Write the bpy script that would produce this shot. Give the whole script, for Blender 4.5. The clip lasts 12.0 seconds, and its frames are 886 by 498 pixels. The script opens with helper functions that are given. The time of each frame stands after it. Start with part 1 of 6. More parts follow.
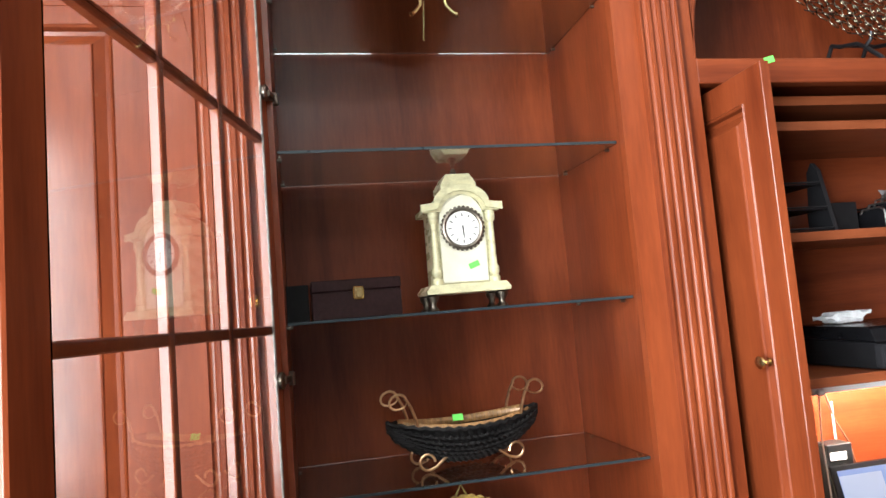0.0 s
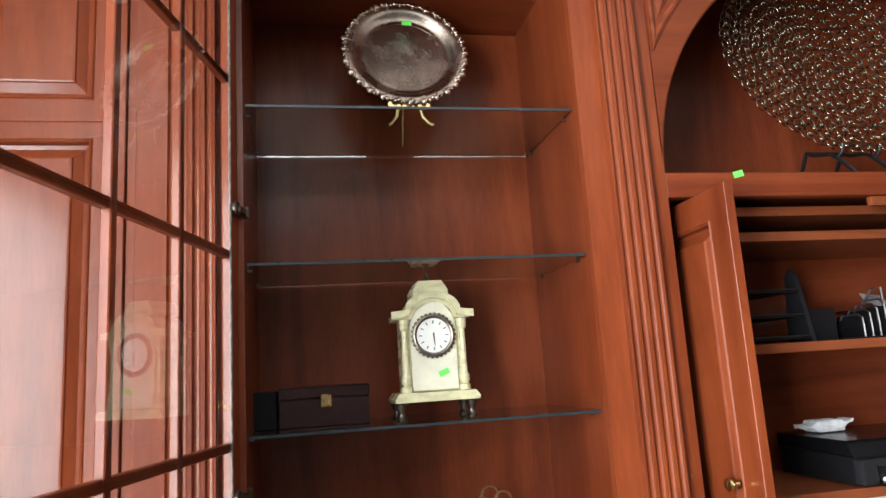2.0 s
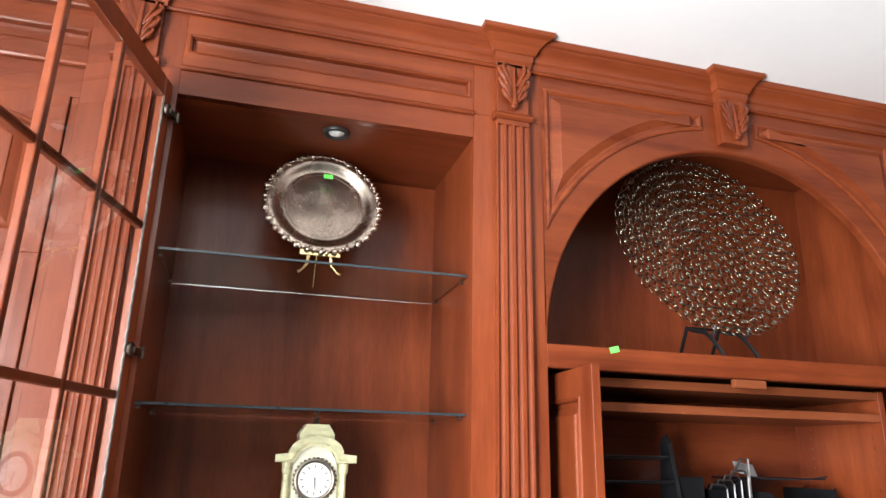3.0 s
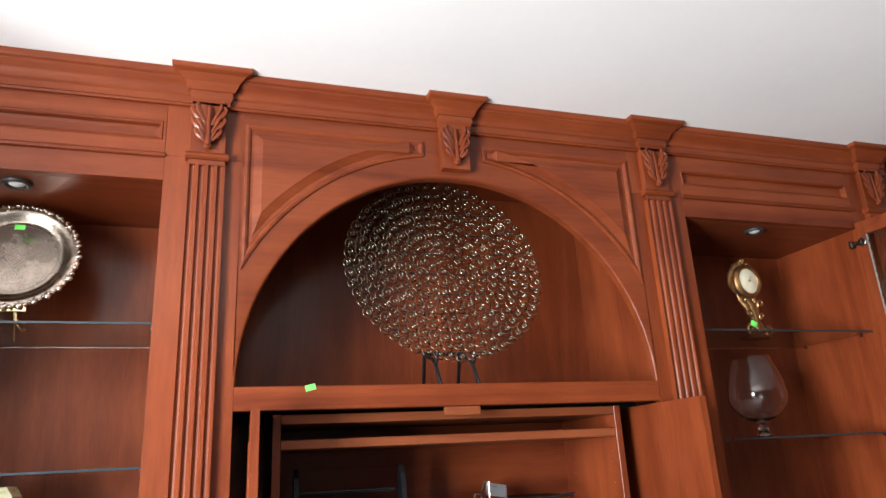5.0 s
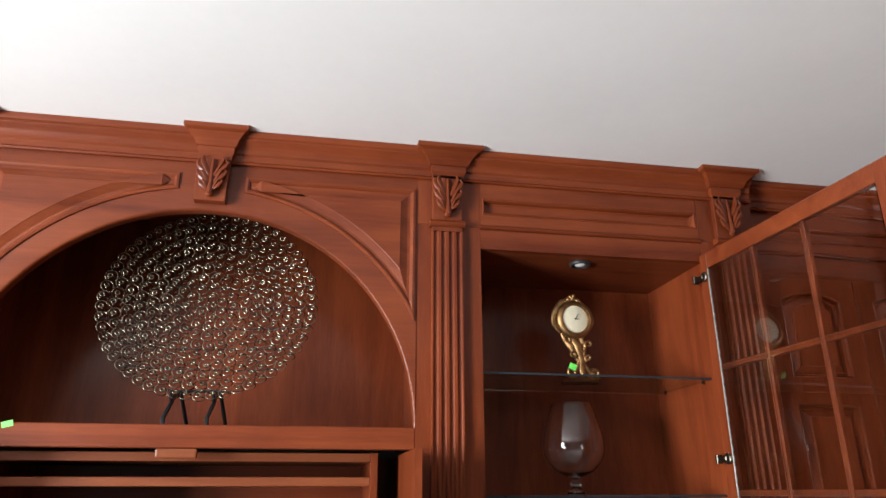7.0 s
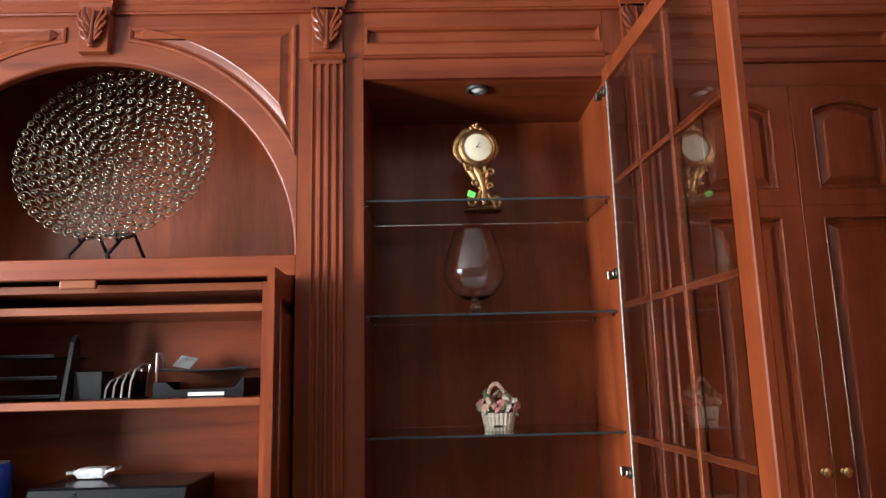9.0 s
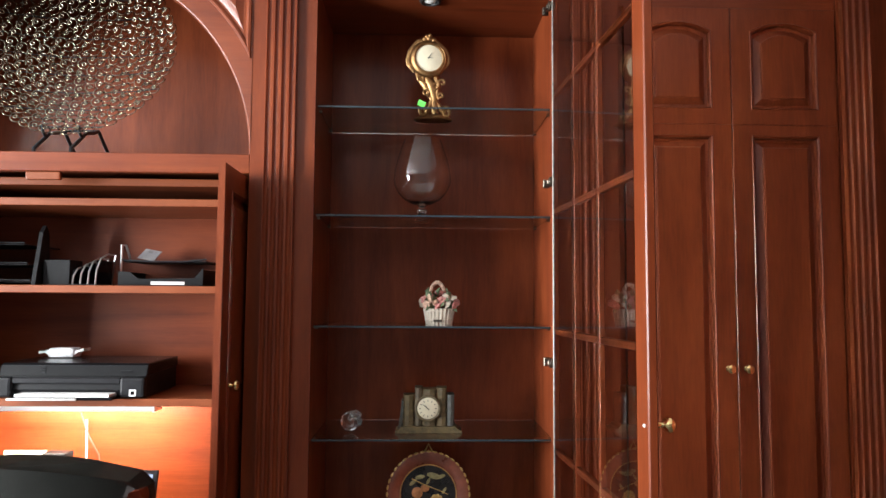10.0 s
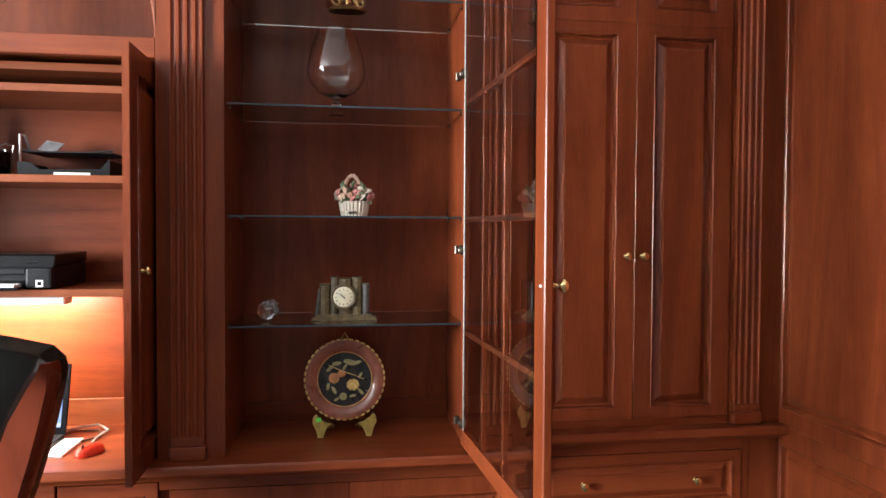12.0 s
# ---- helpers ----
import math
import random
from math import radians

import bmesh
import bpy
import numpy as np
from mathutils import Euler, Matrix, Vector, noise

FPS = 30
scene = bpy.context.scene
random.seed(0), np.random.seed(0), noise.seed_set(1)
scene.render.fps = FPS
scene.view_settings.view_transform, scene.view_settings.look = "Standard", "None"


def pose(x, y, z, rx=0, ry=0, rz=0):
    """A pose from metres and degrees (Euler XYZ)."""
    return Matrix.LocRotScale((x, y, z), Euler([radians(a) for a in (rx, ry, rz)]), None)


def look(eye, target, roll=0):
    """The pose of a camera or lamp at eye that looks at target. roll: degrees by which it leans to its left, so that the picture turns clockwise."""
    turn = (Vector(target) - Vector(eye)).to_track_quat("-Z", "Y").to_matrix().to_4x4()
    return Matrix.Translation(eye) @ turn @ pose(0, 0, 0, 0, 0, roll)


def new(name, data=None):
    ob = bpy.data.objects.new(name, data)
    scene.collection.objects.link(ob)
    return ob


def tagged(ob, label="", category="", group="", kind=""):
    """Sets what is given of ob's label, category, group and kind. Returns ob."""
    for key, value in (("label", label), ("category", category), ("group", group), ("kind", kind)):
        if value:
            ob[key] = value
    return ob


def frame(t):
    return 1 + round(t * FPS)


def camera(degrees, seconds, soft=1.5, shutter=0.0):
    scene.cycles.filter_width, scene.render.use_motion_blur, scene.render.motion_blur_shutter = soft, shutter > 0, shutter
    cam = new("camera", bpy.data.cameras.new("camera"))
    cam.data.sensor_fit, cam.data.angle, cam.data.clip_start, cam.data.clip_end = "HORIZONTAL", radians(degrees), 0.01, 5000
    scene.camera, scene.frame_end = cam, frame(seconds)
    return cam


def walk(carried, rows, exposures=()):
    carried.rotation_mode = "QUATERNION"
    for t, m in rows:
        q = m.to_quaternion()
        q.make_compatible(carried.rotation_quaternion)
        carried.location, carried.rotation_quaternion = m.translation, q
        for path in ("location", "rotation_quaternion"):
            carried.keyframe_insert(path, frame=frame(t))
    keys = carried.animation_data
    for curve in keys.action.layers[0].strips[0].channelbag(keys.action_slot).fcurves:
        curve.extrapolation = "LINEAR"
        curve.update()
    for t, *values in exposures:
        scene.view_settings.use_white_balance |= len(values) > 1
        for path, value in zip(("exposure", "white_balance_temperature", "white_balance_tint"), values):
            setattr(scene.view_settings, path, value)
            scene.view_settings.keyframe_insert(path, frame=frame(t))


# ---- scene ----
cam = camera(65.7, 12.0)
PATH = [
    (0, (-0.148, -0.025, 1.664), (0.267, 1.922, 1.853), -4.7),
    (0.5, (-0.144, -0.031, 1.691), (0.295, 1.903, 1.944), -4.1),
    (1, (-0.139, -0.039, 1.725), (0.241, 1.895, 2.064), -2.0),
    (1.5, (-0.112, -0.047, 1.727), (0.217, 1.901, 2.042), -2.7),
    (2, (-0.05, -0.076, 1.781), (0.341, 1.854, 2.132), -3.6),
    (2.5, (0.078, -0.191, 1.854), (0.573, 1.679, 2.362), -4.3),
    (3, (0.06, -0.262, 1.927), (0.573, 1.58, 2.513), 1.2),
    (3.5, (0.225, -0.261, 1.947), (0.885, 1.524, 2.564), -3.3),
    (5.5, (1.013, -0.633, 2.012), (1.552, 1.201, 2.601), -2.7),
    (6, (1.299, -0.739, 1.994), (1.697, 1.131, 2.581), -2.0),
    (6.5, (1.551, -0.733, 2.028), (1.815, 1.158, 2.625), -2.7),
    (7, (1.834, -0.648, 2.05), (2.168, 1.208, 2.717), -0.1),
    (8.8, (2.479, -0.666, 1.874), (2.541, 1.294, 2.266), -1.0),
    (9, (2.526, -0.678, 1.86), (2.572, 1.289, 2.214), -1.4),
    (9.5, (2.618, -0.785, 1.817), (2.603, 1.2, 2.059), 0.9),
    (10, (2.677, -0.816, 1.763), (2.745, 1.177, 1.907), 0.4),
    (10.5, (2.692, -0.814, 1.72), (2.937, 1.168, 1.823), 1.2),
    (11, (2.686, -0.815, 1.678), (3.052, 1.151, 1.733), -0.2),
    (11.5, (2.685, -0.834, 1.655), (3.051, 1.133, 1.662), -1.2),
    (12, (2.706, -0.875, 1.626), (2.996, 1.103, 1.571), 0.3),
]
EXPOSURES = [(0.0, -0.10), (0.6, -0.32), (1.0, -0.53), (2.5, -0.52), (3.0, -0.10), (5.5, -0.20), (7.2, -0.22), (9.0, 0.18), (12.0, 0.45)]
walk(cam, [(t, look(eye, target, roll)) for t, eye, target, roll in PATH], EXPOSURES)

# ---- world and light ----
world = bpy.data.worlds.new("sky")
scene.world = world
world.use_nodes = True
wn = world.node_tree.nodes
sky = wn.new("ShaderNodeTexSky")
sky.sky_type, sky.sun_disc = "NISHITA", False
sky.sun_elevation, sky.sun_rotation = radians(60), radians(264)
wn["Background"].inputs["Strength"].default_value = 0.12
world.node_tree.links.new(sky.outputs[0], wn["Background"].inputs["Color"])

WEST, SOUTH = -1.46, -3.40
WIN_Y0, WIN_Y1, WIN_Z0, WIN_Z1 = -1.65, -0.20, 0.80, 2.85
WIN_Y, WIN_Z = (WIN_Y0 + WIN_Y1) / 2, (WIN_Z0 + WIN_Z1) / 2
lamp = bpy.data.lights.new("window_light", "AREA")
lamp.shape, lamp.size, lamp.size_y = "RECTANGLE", WIN_Y1 - WIN_Y0, WIN_Z1 - WIN_Z0
lamp.energy, lamp.color = 690.0, (0.94, 0.98, 1.0)
lamp_ob = new("window_light", lamp)
lamp_ob.matrix_world = look((WEST - 0.10, WIN_Y, WIN_Z), (0, WIN_Y, WIN_Z))
sun = bpy.data.lights.new("sun", "SUN")
sun.energy, sun.angle, sun.color = 4.0, radians(1), (1.0, 0.95, 0.88)
sun_ob = new("sun", sun)
sun_ob.matrix_world = look((-3.5, -1.4, 6), (0, -1.8, 0))


# ---- materials ----
def nodes_of(name):
    m = bpy.data.materials.new(name)
    m.use_nodes = True
    n, l = m.node_tree.nodes, m.node_tree.links
    return m, n, l, n["Principled BSDF"]


def wood(name, dark, light, grain=(6, 6, 0.7), gloss=0.40, coat=0.24):
    """Stained and lacquered timber; grain: how fast the figure changes along x, y and z."""
    m, n, l, b = nodes_of(name)
    tc, mp, mp2 = n.new("ShaderNodeTexCoord"), n.new("ShaderNodeMapping"), n.new("ShaderNodeMapping")
    info, off = n.new("ShaderNodeObjectInfo"), n.new("ShaderNodeVectorMath")
    off.operation = "SCALE"
    off.inputs[0].default_value = (7.3, 3.1, 5.7)
    l.new(info.outputs["Random"], off.inputs["Scale"])
    mp.inputs["Scale"].default_value = grain
    mp2.inputs["Scale"].default_value = [g * 14 for g in grain]
    for q in (mp, mp2):
        l.new(tc.outputs["Object"], q.inputs["Vector"])
        l.new(off.outputs[0], q.inputs["Location"])
    a, f = n.new("ShaderNodeTexNoise"), n.new("ShaderNodeTexNoise")
    a.inputs["Scale"].default_value, a.inputs["Detail"].default_value, a.inputs["Distortion"].default_value = 1.1, 6, 1.6
    f.inputs["Scale"].default_value, f.inputs["Detail"].default_value = 1.6, 3
    l.new(mp.outputs[0], a.inputs["Vector"])
    l.new(mp2.outputs[0], f.inputs["Vector"])
    mix = n.new("ShaderNodeMath")
    mix.operation = "MULTIPLY_ADD"
    mix.inputs[1].default_value = 0.35
    l.new(f.outputs["Fac"], mix.inputs[0])
    l.new(a.outputs["Fac"], mix.inputs[2])
    ramp = n.new("ShaderNodeValToRGB")
    ramp.color_ramp.elements[0].position, ramp.color_ramp.elements[1].position = 0.38, 0.98
    ramp.color_ramp.elements[0].color, ramp.color_ramp.elements[1].color = (*dark, 1), (*light, 1)
    blotch, blend = n.new("ShaderNodeTexNoise"), n.new("ShaderNodeMath")
    blotch.inputs["Scale"].default_value, blotch.inputs["Detail"].default_value = 3.5, 4
    l.new(tc.outputs["Object"], blotch.inputs["Vector"])
    blend.operation = "MULTIPLY_ADD"
    blend.inputs[1].default_value = 0.45
    l.new(blotch.outputs["Fac"], blend.inputs[0])
    shift = n.new("ShaderNodeMath")
    shift.operation = "SUBTRACT"
    shift.inputs[1].default_value = 0.225
    l.new(mix.outputs[0], shift.inputs[0])
    l.new(shift.outputs[0], blend.inputs[2])
    l.new(blend.outputs[0], ramp.inputs[0])
    hsv = n.new("ShaderNodeHueSaturation")
    val = n.new("ShaderNodeMapRange")
    val.inputs["To Min"].default_value, val.inputs["To Max"].default_value = 0.9, 1.08
    l.new(info.outputs["Random"], val.inputs["Value"])
    l.new(val.outputs[0], hsv.inputs["Value"])
    l.new(ramp.outputs[0], hsv.inputs["Color"])
    l.new(hsv.outputs[0], b.inputs["Base Color"])
    smear = n.new("ShaderNodeTexNoise")
    smear.inputs["Scale"].default_value = 5
    l.new(tc.outputs["Object"], smear.inputs["Vector"])
    rr = n.new("ShaderNodeMapRange")
    rr.inputs["To Min"].default_value, rr.inputs["To Max"].default_value = gloss - 0.06, gloss + 0.1
    l.new(smear.outputs["Fac"], rr.inputs["Value"])
    l.new(rr.outputs[0], b.inputs["Roughness"])
    bump = n.new("ShaderNodeBump")
    bump.inputs["Strength"].default_value, bump.inputs["Distance"].default_value = 0.12, 0.0012
    l.new(f.outputs["Fac"], bump.inputs["Height"])
    l.new(bump.outputs[0], b.inputs["Normal"])
    b.inputs["Coat Weight"].default_value, b.inputs["Coat Roughness"].default_value = coat, 0.17
    b.inputs["Specular IOR Level"].default_value = 0.16
    return m


def plain(name, color, rough=0.5, metal=0.0, vary=0.12, scale=30.0, bump=0.0, stretch=(1, 1, 1), coat=0.0):
    """A surface of one colour with mottling at two scales, uneven gloss and fine relief."""
    m, n, l, b = nodes_of(name)
    tc, mp = n.new("ShaderNodeTexCoord"), n.new("ShaderNodeMapping")
    mp.inputs["Scale"].default_value = stretch
    l.new(tc.outputs["Object"], mp.inputs["Vector"])
    a, f = n.new("ShaderNodeTexNoise"), n.new("ShaderNodeTexNoise")
    a.inputs["Scale"].default_value, a.inputs["Detail"].default_value = scale, 4
    f.inputs["Scale"].default_value, f.inputs["Detail"].default_value = scale * 9, 2
    for q in (a, f):
        l.new(mp.outputs[0], q.inputs["Vector"])
    add = n.new("ShaderNodeMath")
    add.operation = "MULTIPLY_ADD"
    add.inputs[1].default_value = 0.4
    l.new(f.outputs["Fac"], add.inputs[0])
    l.new(a.outputs["Fac"], add.inputs[2])
    ramp = n.new("ShaderNodeValToRGB")
    ramp.color_ramp.elements[0].position, ramp.color_ramp.elements[1].position = 0.45, 0.95
    ramp.color_ramp.elements[0].color = (*[c * (1 - vary) for c in color], 1)
    ramp.color_ramp.elements[1].color = (*[min(1, c * (1 + vary)) for c in color], 1)
    l.new(add.outputs[0], ramp.inputs[0])
    l.new(ramp.outputs[0], b.inputs["Base Color"])
    rr = n.new("ShaderNodeMapRange")
    rr.inputs["To Min"].default_value, rr.inputs["To Max"].default_value = max(0.03, rough - 0.08), rough + 0.08
    l.new(a.outputs["Fac"], rr.inputs["Value"])
    l.new(rr.outputs[0], b.inputs["Roughness"])
    b.inputs["Metallic"].default_value, b.inputs["Coat Weight"].default_value = metal, coat
    if bump:
        bp = n.new("ShaderNodeBump")
        bp.inputs["Strength"].default_value, bp.inputs["Distance"].default_value = 0.5, bump
        l.new(add.outputs[0], bp.inputs["Height"])
        l.new(bp.outputs[0], b.inputs["Normal"])
    return m


def glass(name, tint=(1, 1, 1), rough=0.0, ior=1.45):
    m, n, l, b = nodes_of(name)
    b.inputs["Base Color"].default_value = (*tint, 1)
    b.inputs["Transmission Weight"].default_value, b.inputs["Roughness"].default_value, b.inputs["IOR"].default_value = 1, rough, ior
    return m


def glow(name, color, strength):
    m, n, l, b = nodes_of(name)
    b.inputs["Base Color"].default_value = (0.02, 0.02, 0.02, 1)
    b.inputs["Emission Color"].default_value, b.inputs["Emission Strength"].default_value = (*color, 1), strength
    return m


CH_D, CH_L = (0.092, 0.0150, 0.0046), (0.212, 0.0455, 0.0138)
CHERRY = wood("cherry_upright", CH_D, CH_L)
CHERRY_X = wood("cherry_level", CH_D, CH_L, (0.55, 7, 7))
CHERRY_Y = wood("cherry_deep", CH_D, CH_L, (7, 0.55, 7))
CHERRY_EDGE = wood("cherry_shelf_edge", (0.13, 0.031, 0.011), (0.25, 0.07, 0.027), (0.55, 7, 7))
CHAIR_WOOD = wood("mahogany_chair_wood", (0.10, 0.018, 0.008), (0.2, 0.04, 0.016), gloss=0.25)
PLASTER = plain("white_ceiling_paint", (0.88, 0.88, 0.87), 0.85, vary=0.02, scale=3, bump=0.0004)
# wall and floor tones are set dark to keep bounce light low
WALL = plain("low_bounce_wall", (0.075, 0.072, 0.070), 0.8, vary=0.03, scale=4, bump=0.0004)
CARPET = plain("low_bounce_carpet", (0.06, 0.057, 0.053), 0.95, vary=0.2, scale=60, bump=0.003)
BRASS = plain("polished_brass", (0.78, 0.58, 0.27), 0.2, 1.0, 0.12, 60)
STEEL = plain("brushed_steel", (0.62, 0.61, 0.6), 0.32, 1.0, 0.1, 60)
GLAZING = plain("silver_metal_bead", (0.28, 0.265, 0.24), 0.50, 0.7, 0.4, 90)
GILT = plain("antique_gilt", (0.33, 0.185, 0.080), 0.45, 1.0, 0.5, 45, bump=0.0006)
PEWTER = plain("tarnished_silver", (0.50, 0.41, 0.34), 0.27, 1.0, 0.42, 14, bump=0.0004)
PEWTER_DARK = plain("engraved_silver", (0.34, 0.29, 0.25), 0.42, 1.0, 0.3, 40)
BRONZE = plain("dark_bronze", (0.16, 0.135, 0.11), 0.35, 1.0, 0.3, 60)
RING = plain("aged_iron_ring", (0.23, 0.195, 0.140), 0.25, 1.0, 0.3, 8)
BLACK_METAL = plain("black_iron", (0.02, 0.02, 0.022), 0.4, 0.6, 0.2, 50)
ONYX = plain("cream_onyx", (0.64, 0.60, 0.37), 0.28, 0, 0.2, 22, stretch=(1, 1, 2.5), coat=0.3)
ONYX_PALE = plain("pale_onyx", (0.78, 0.755, 0.60), 0.3, 0, 0.1, 22, coat=0.3)
DIAL = plain("clock_dial_enamel", (0.86, 0.85, 0.8), 0.35, vary=0.03)
DIAL_OLD = plain("aged_dial_paper", (0.68, 0.62, 0.46), 0.4, vary=0.08)
INK = plain("black_ink", (0.015, 0.015, 0.015), 0.5)
LIME = plain("green_price_sticker", (0.16, 0.80, 0.12), 0.6, vary=0.03)
WICKER = plain("black_woven_rattan", (0.014, 0.013, 0.013), 0.42, 0, 0.5, 90, bump=0.002)
CANE = plain("copper_brown_cane", (0.30, 0.155, 0.06), 0.35, 0.1, 0.45, 40, stretch=(2, 1, 1))
COPPER = plain("gold_wire", (0.62, 0.40, 0.22), 0.3, 1.0, 0.2, 60)
LEATHERBOX = plain("dark_brown_leatherette", (0.028, 0.012, 0.012), 0.45, vary=0.25, bump=0.0004, scale=120)
BLACKBOX = plain("black_card", (0.008, 0.008, 0.008), 0.6)
PLASTIC = plain("black_gloss_plastic", (0.006, 0.006, 0.007), 0.2, vary=0.2, scale=15)
PLASTIC_M = plain("black_matt_plastic", (0.009, 0.009, 0.010), 0.45, vary=0.2, scale=40)
GREY_P = plain("grey_plastic", (0.016, 0.016, 0.018), 0.4, vary=0.15)
PAPER = plain("white_paper", (0.82, 0.82, 0.82), 0.7, vary=0.04)
# grey with a reflection put into the colour, for a glossy black piece
REFLECTION_GREY = plain("painted_reflection_grey", (0.26, 0.26, 0.27), 0.3, vary=0.2, scale=25)
WRAP = plain("crinkled_clear_wrap", (0.72, 0.74, 0.76), 0.22, vary=0.2, scale=40, bump=0.004)
BLUE = plain("blue_bag_film", (0.015, 0.06, 0.42), 0.3, vary=0.35, scale=25, bump=0.003)
WHITE_P = plain("white_enamelled_metal", (0.8, 0.8, 0.8), 0.35, vary=0.03)
RED_P = plain("red_gloss_plastic", (0.55, 0.035, 0.015), 0.25, vary=0.1)
PORCELAIN = plain("cream_porcelain", (0.60, 0.52, 0.43), 0.3, vary=0.15, coat=0.4)
PINK = plain("pink_porcelain_petal", (0.56, 0.24, 0.22), 0.35, vary=0.35, scale=80)
PEACH = plain("peach_porcelain_petal", (0.66, 0.44, 0.33), 0.35, vary=0.25, scale=80)
LEAF = plain("glazed_green_leaf", (0.13, 0.18, 0.10), 0.35, vary=0.3, scale=60)
PLATE_RIM = plain("russet_lacquer", (0.20, 0.052, 0.028), 0.3, vary=0.3, scale=30, coat=0.4)
PLATE_BLACK = plain("black_lacquer", (0.012, 0.010, 0.010), 0.28, vary=0.3)
PLATE_GOLD = plain("painted_gold", (0.55, 0.36, 0.12), 0.4, 0.5, 0.3, 80)
PLATE_YELLOW = plain("ochre_lacquer", (0.55, 0.36, 0.07), 0.35, vary=0.25, coat=0.3)
FRUIT = plain("painted_fruit", (0.42, 0.17, 0.06), 0.4, vary=0.45, scale=50)
BIRD = plain("painted_foliage", (0.30, 0.27, 0.12), 0.45, vary=0.4, scale=60)
STAND_W = plain("gold_green_wood", (0.36, 0.26, 0.07), 0.45, vary=0.35, scale=40)
BOOK_A = plain("old_brown_book_resin", (0.095, 0.066, 0.028), 0.5, vary=0.55, scale=70, bump=0.001)
BOOK_B = plain("old_green_book_resin", (0.090, 0.062, 0.028), 0.5, vary=0.4, scale=70, bump=0.001)
BOOK_BLUE = plain("old_slate_book_resin", (0.066, 0.064, 0.056), 0.5, vary=0.4, scale=60, bump=0.001)
BOOK_C = plain("old_grey_book_resin", (0.074, 0.054, 0.030), 0.5, vary=0.4, scale=70, bump=0.001)
LEATHER = plain("black_glossy_leather", (0.010, 0.011, 0.010), 0.2, vary=0.3, scale=14, bump=0.0025)
CORD_W = plain("white_cord", (0.42, 0.40, 0.38), 0.5)
CORD_B = plain("brown_cord", (0.07, 0.03, 0.02), 0.5)
DARK_HOLE = plain("dark_lamp_housing", (0.02, 0.02, 0.02), 0.5)
LENS = plain("frosted_lamp_lens", (0.80, 0.80, 0.78), 0.25, vary=0.03)
# slate tone of the opaque strips on the glass shelves' front edges
EDGE_GLASS = plain("slate_edge_strip", (0.016, 0.026, 0.031), 0.3, vary=0.15, scale=60)
for m in (PLASTIC, PLASTIC_M, GREY_P, LEATHERBOX, BLACKBOX, WICKER):
    m.node_tree.nodes["Principled BSDF"].inputs["Specular IOR Level"].default_value = 0.11
PANE = glass("clear_pane")
SHELF_GLASS = glass("green_tinted_shelf_glass", (0.86, 0.95, 0.92))
CRYSTAL = glass("cut_crystal", ior=1.6)
GOBLET = glass("thin_clear_glass")
SCREEN = glow("lit_laptop_screen", (0.20, 0.36, 0.85), 0.8)
SCREEN_BAR = glow("screen_window_white", (0.55, 0.66, 0.95), 0.8)
TUBE = glow("fluorescent_tube", (1.0, 0.89, 0.75), 660.0)


# ---- mesh helpers ----
BASES = {}


def thing(name, base, label, category, group="", kind=""):
    """An Empty at the foot of a thing; its parts are given in the room's metres."""
    ob = new(name)
    ob.empty_display_size = 0.05
    ob.location = base
    BASES[ob.name] = Vector(base)
    return tagged(ob, label, category, group, kind)


def root_of(ob):
    while ob.parent:
        ob = ob.parent
    return ob


def part(name, bm, material, parent, label="", smooth=False):
    """Links a bmesh as one mesh object under a thing or one of its parts."""
    base = BASES.get(root_of(parent).name, Vector((0, 0, 0)))
    bmesh.ops.translate(bm, verts=bm.verts, vec=-base)
    bmesh.ops.recalc_face_normals(bm, faces=bm.faces)
    me = bpy.data.meshes.new(name)
    bm.to_mesh(me)
    bm.free()
    me.materials.append(material)
    if smooth:
        for p in me.polygons:
            p.use_smooth = True
        me.set_sharp_from_angle(angle=radians(38))
    ob = new(name, me)
    ob.parent = parent
    if label:
        ob["label"] = label
    return ob


def solo(name, bm, material, label, category, group="", kind="", smooth=False):
    """A thing or piece of the setting that is one mesh, its origin at the foot of its middle."""
    lo = [min(v.co[i] for v in bm.verts) for i in range(3)]
    hi = [max(v.co[i] for v in bm.verts) for i in range(3)]
    base = Vector(((lo[0] + hi[0]) / 2, (lo[1] + hi[1]) / 2, lo[2]))
    bmesh.ops.translate(bm, verts=bm.verts, vec=-base)
    bmesh.ops.recalc_face_normals(bm, faces=bm.faces)
    me = bpy.data.meshes.new(name)
    bm.to_mesh(me)
    bm.free()
    me.materials.append(material)
    if smooth:
        for p in me.polygons:
            p.use_smooth = True
        me.set_sharp_from_angle(angle=radians(38))
    ob = new(name, me)
    ob.location = base
    BASES[ob.name] = base
    return tagged(ob, label, category, group, kind)


def box(x0, x1, y0, y1, z0, z1, bev=0.0015, bm=None):
    bm = bm or bmesh.new()
    v = bmesh.ops.create_cube(bm, size=1, matrix=Matrix.LocRotScale(((x0 + x1) / 2, (y0 + y1) / 2, (z0 + z1) / 2), None, (x1 - x0, y1 - y0, z1 - z0)))["verts"]
    if bev:
        edges = {e for q in v for e in q.link_edges}
        bmesh.ops.bevel(bm, geom=list(edges), offset=bev, segments=2 if bev > 0.003 else 1, affect="EDGES", profile=0.6)
    return bm


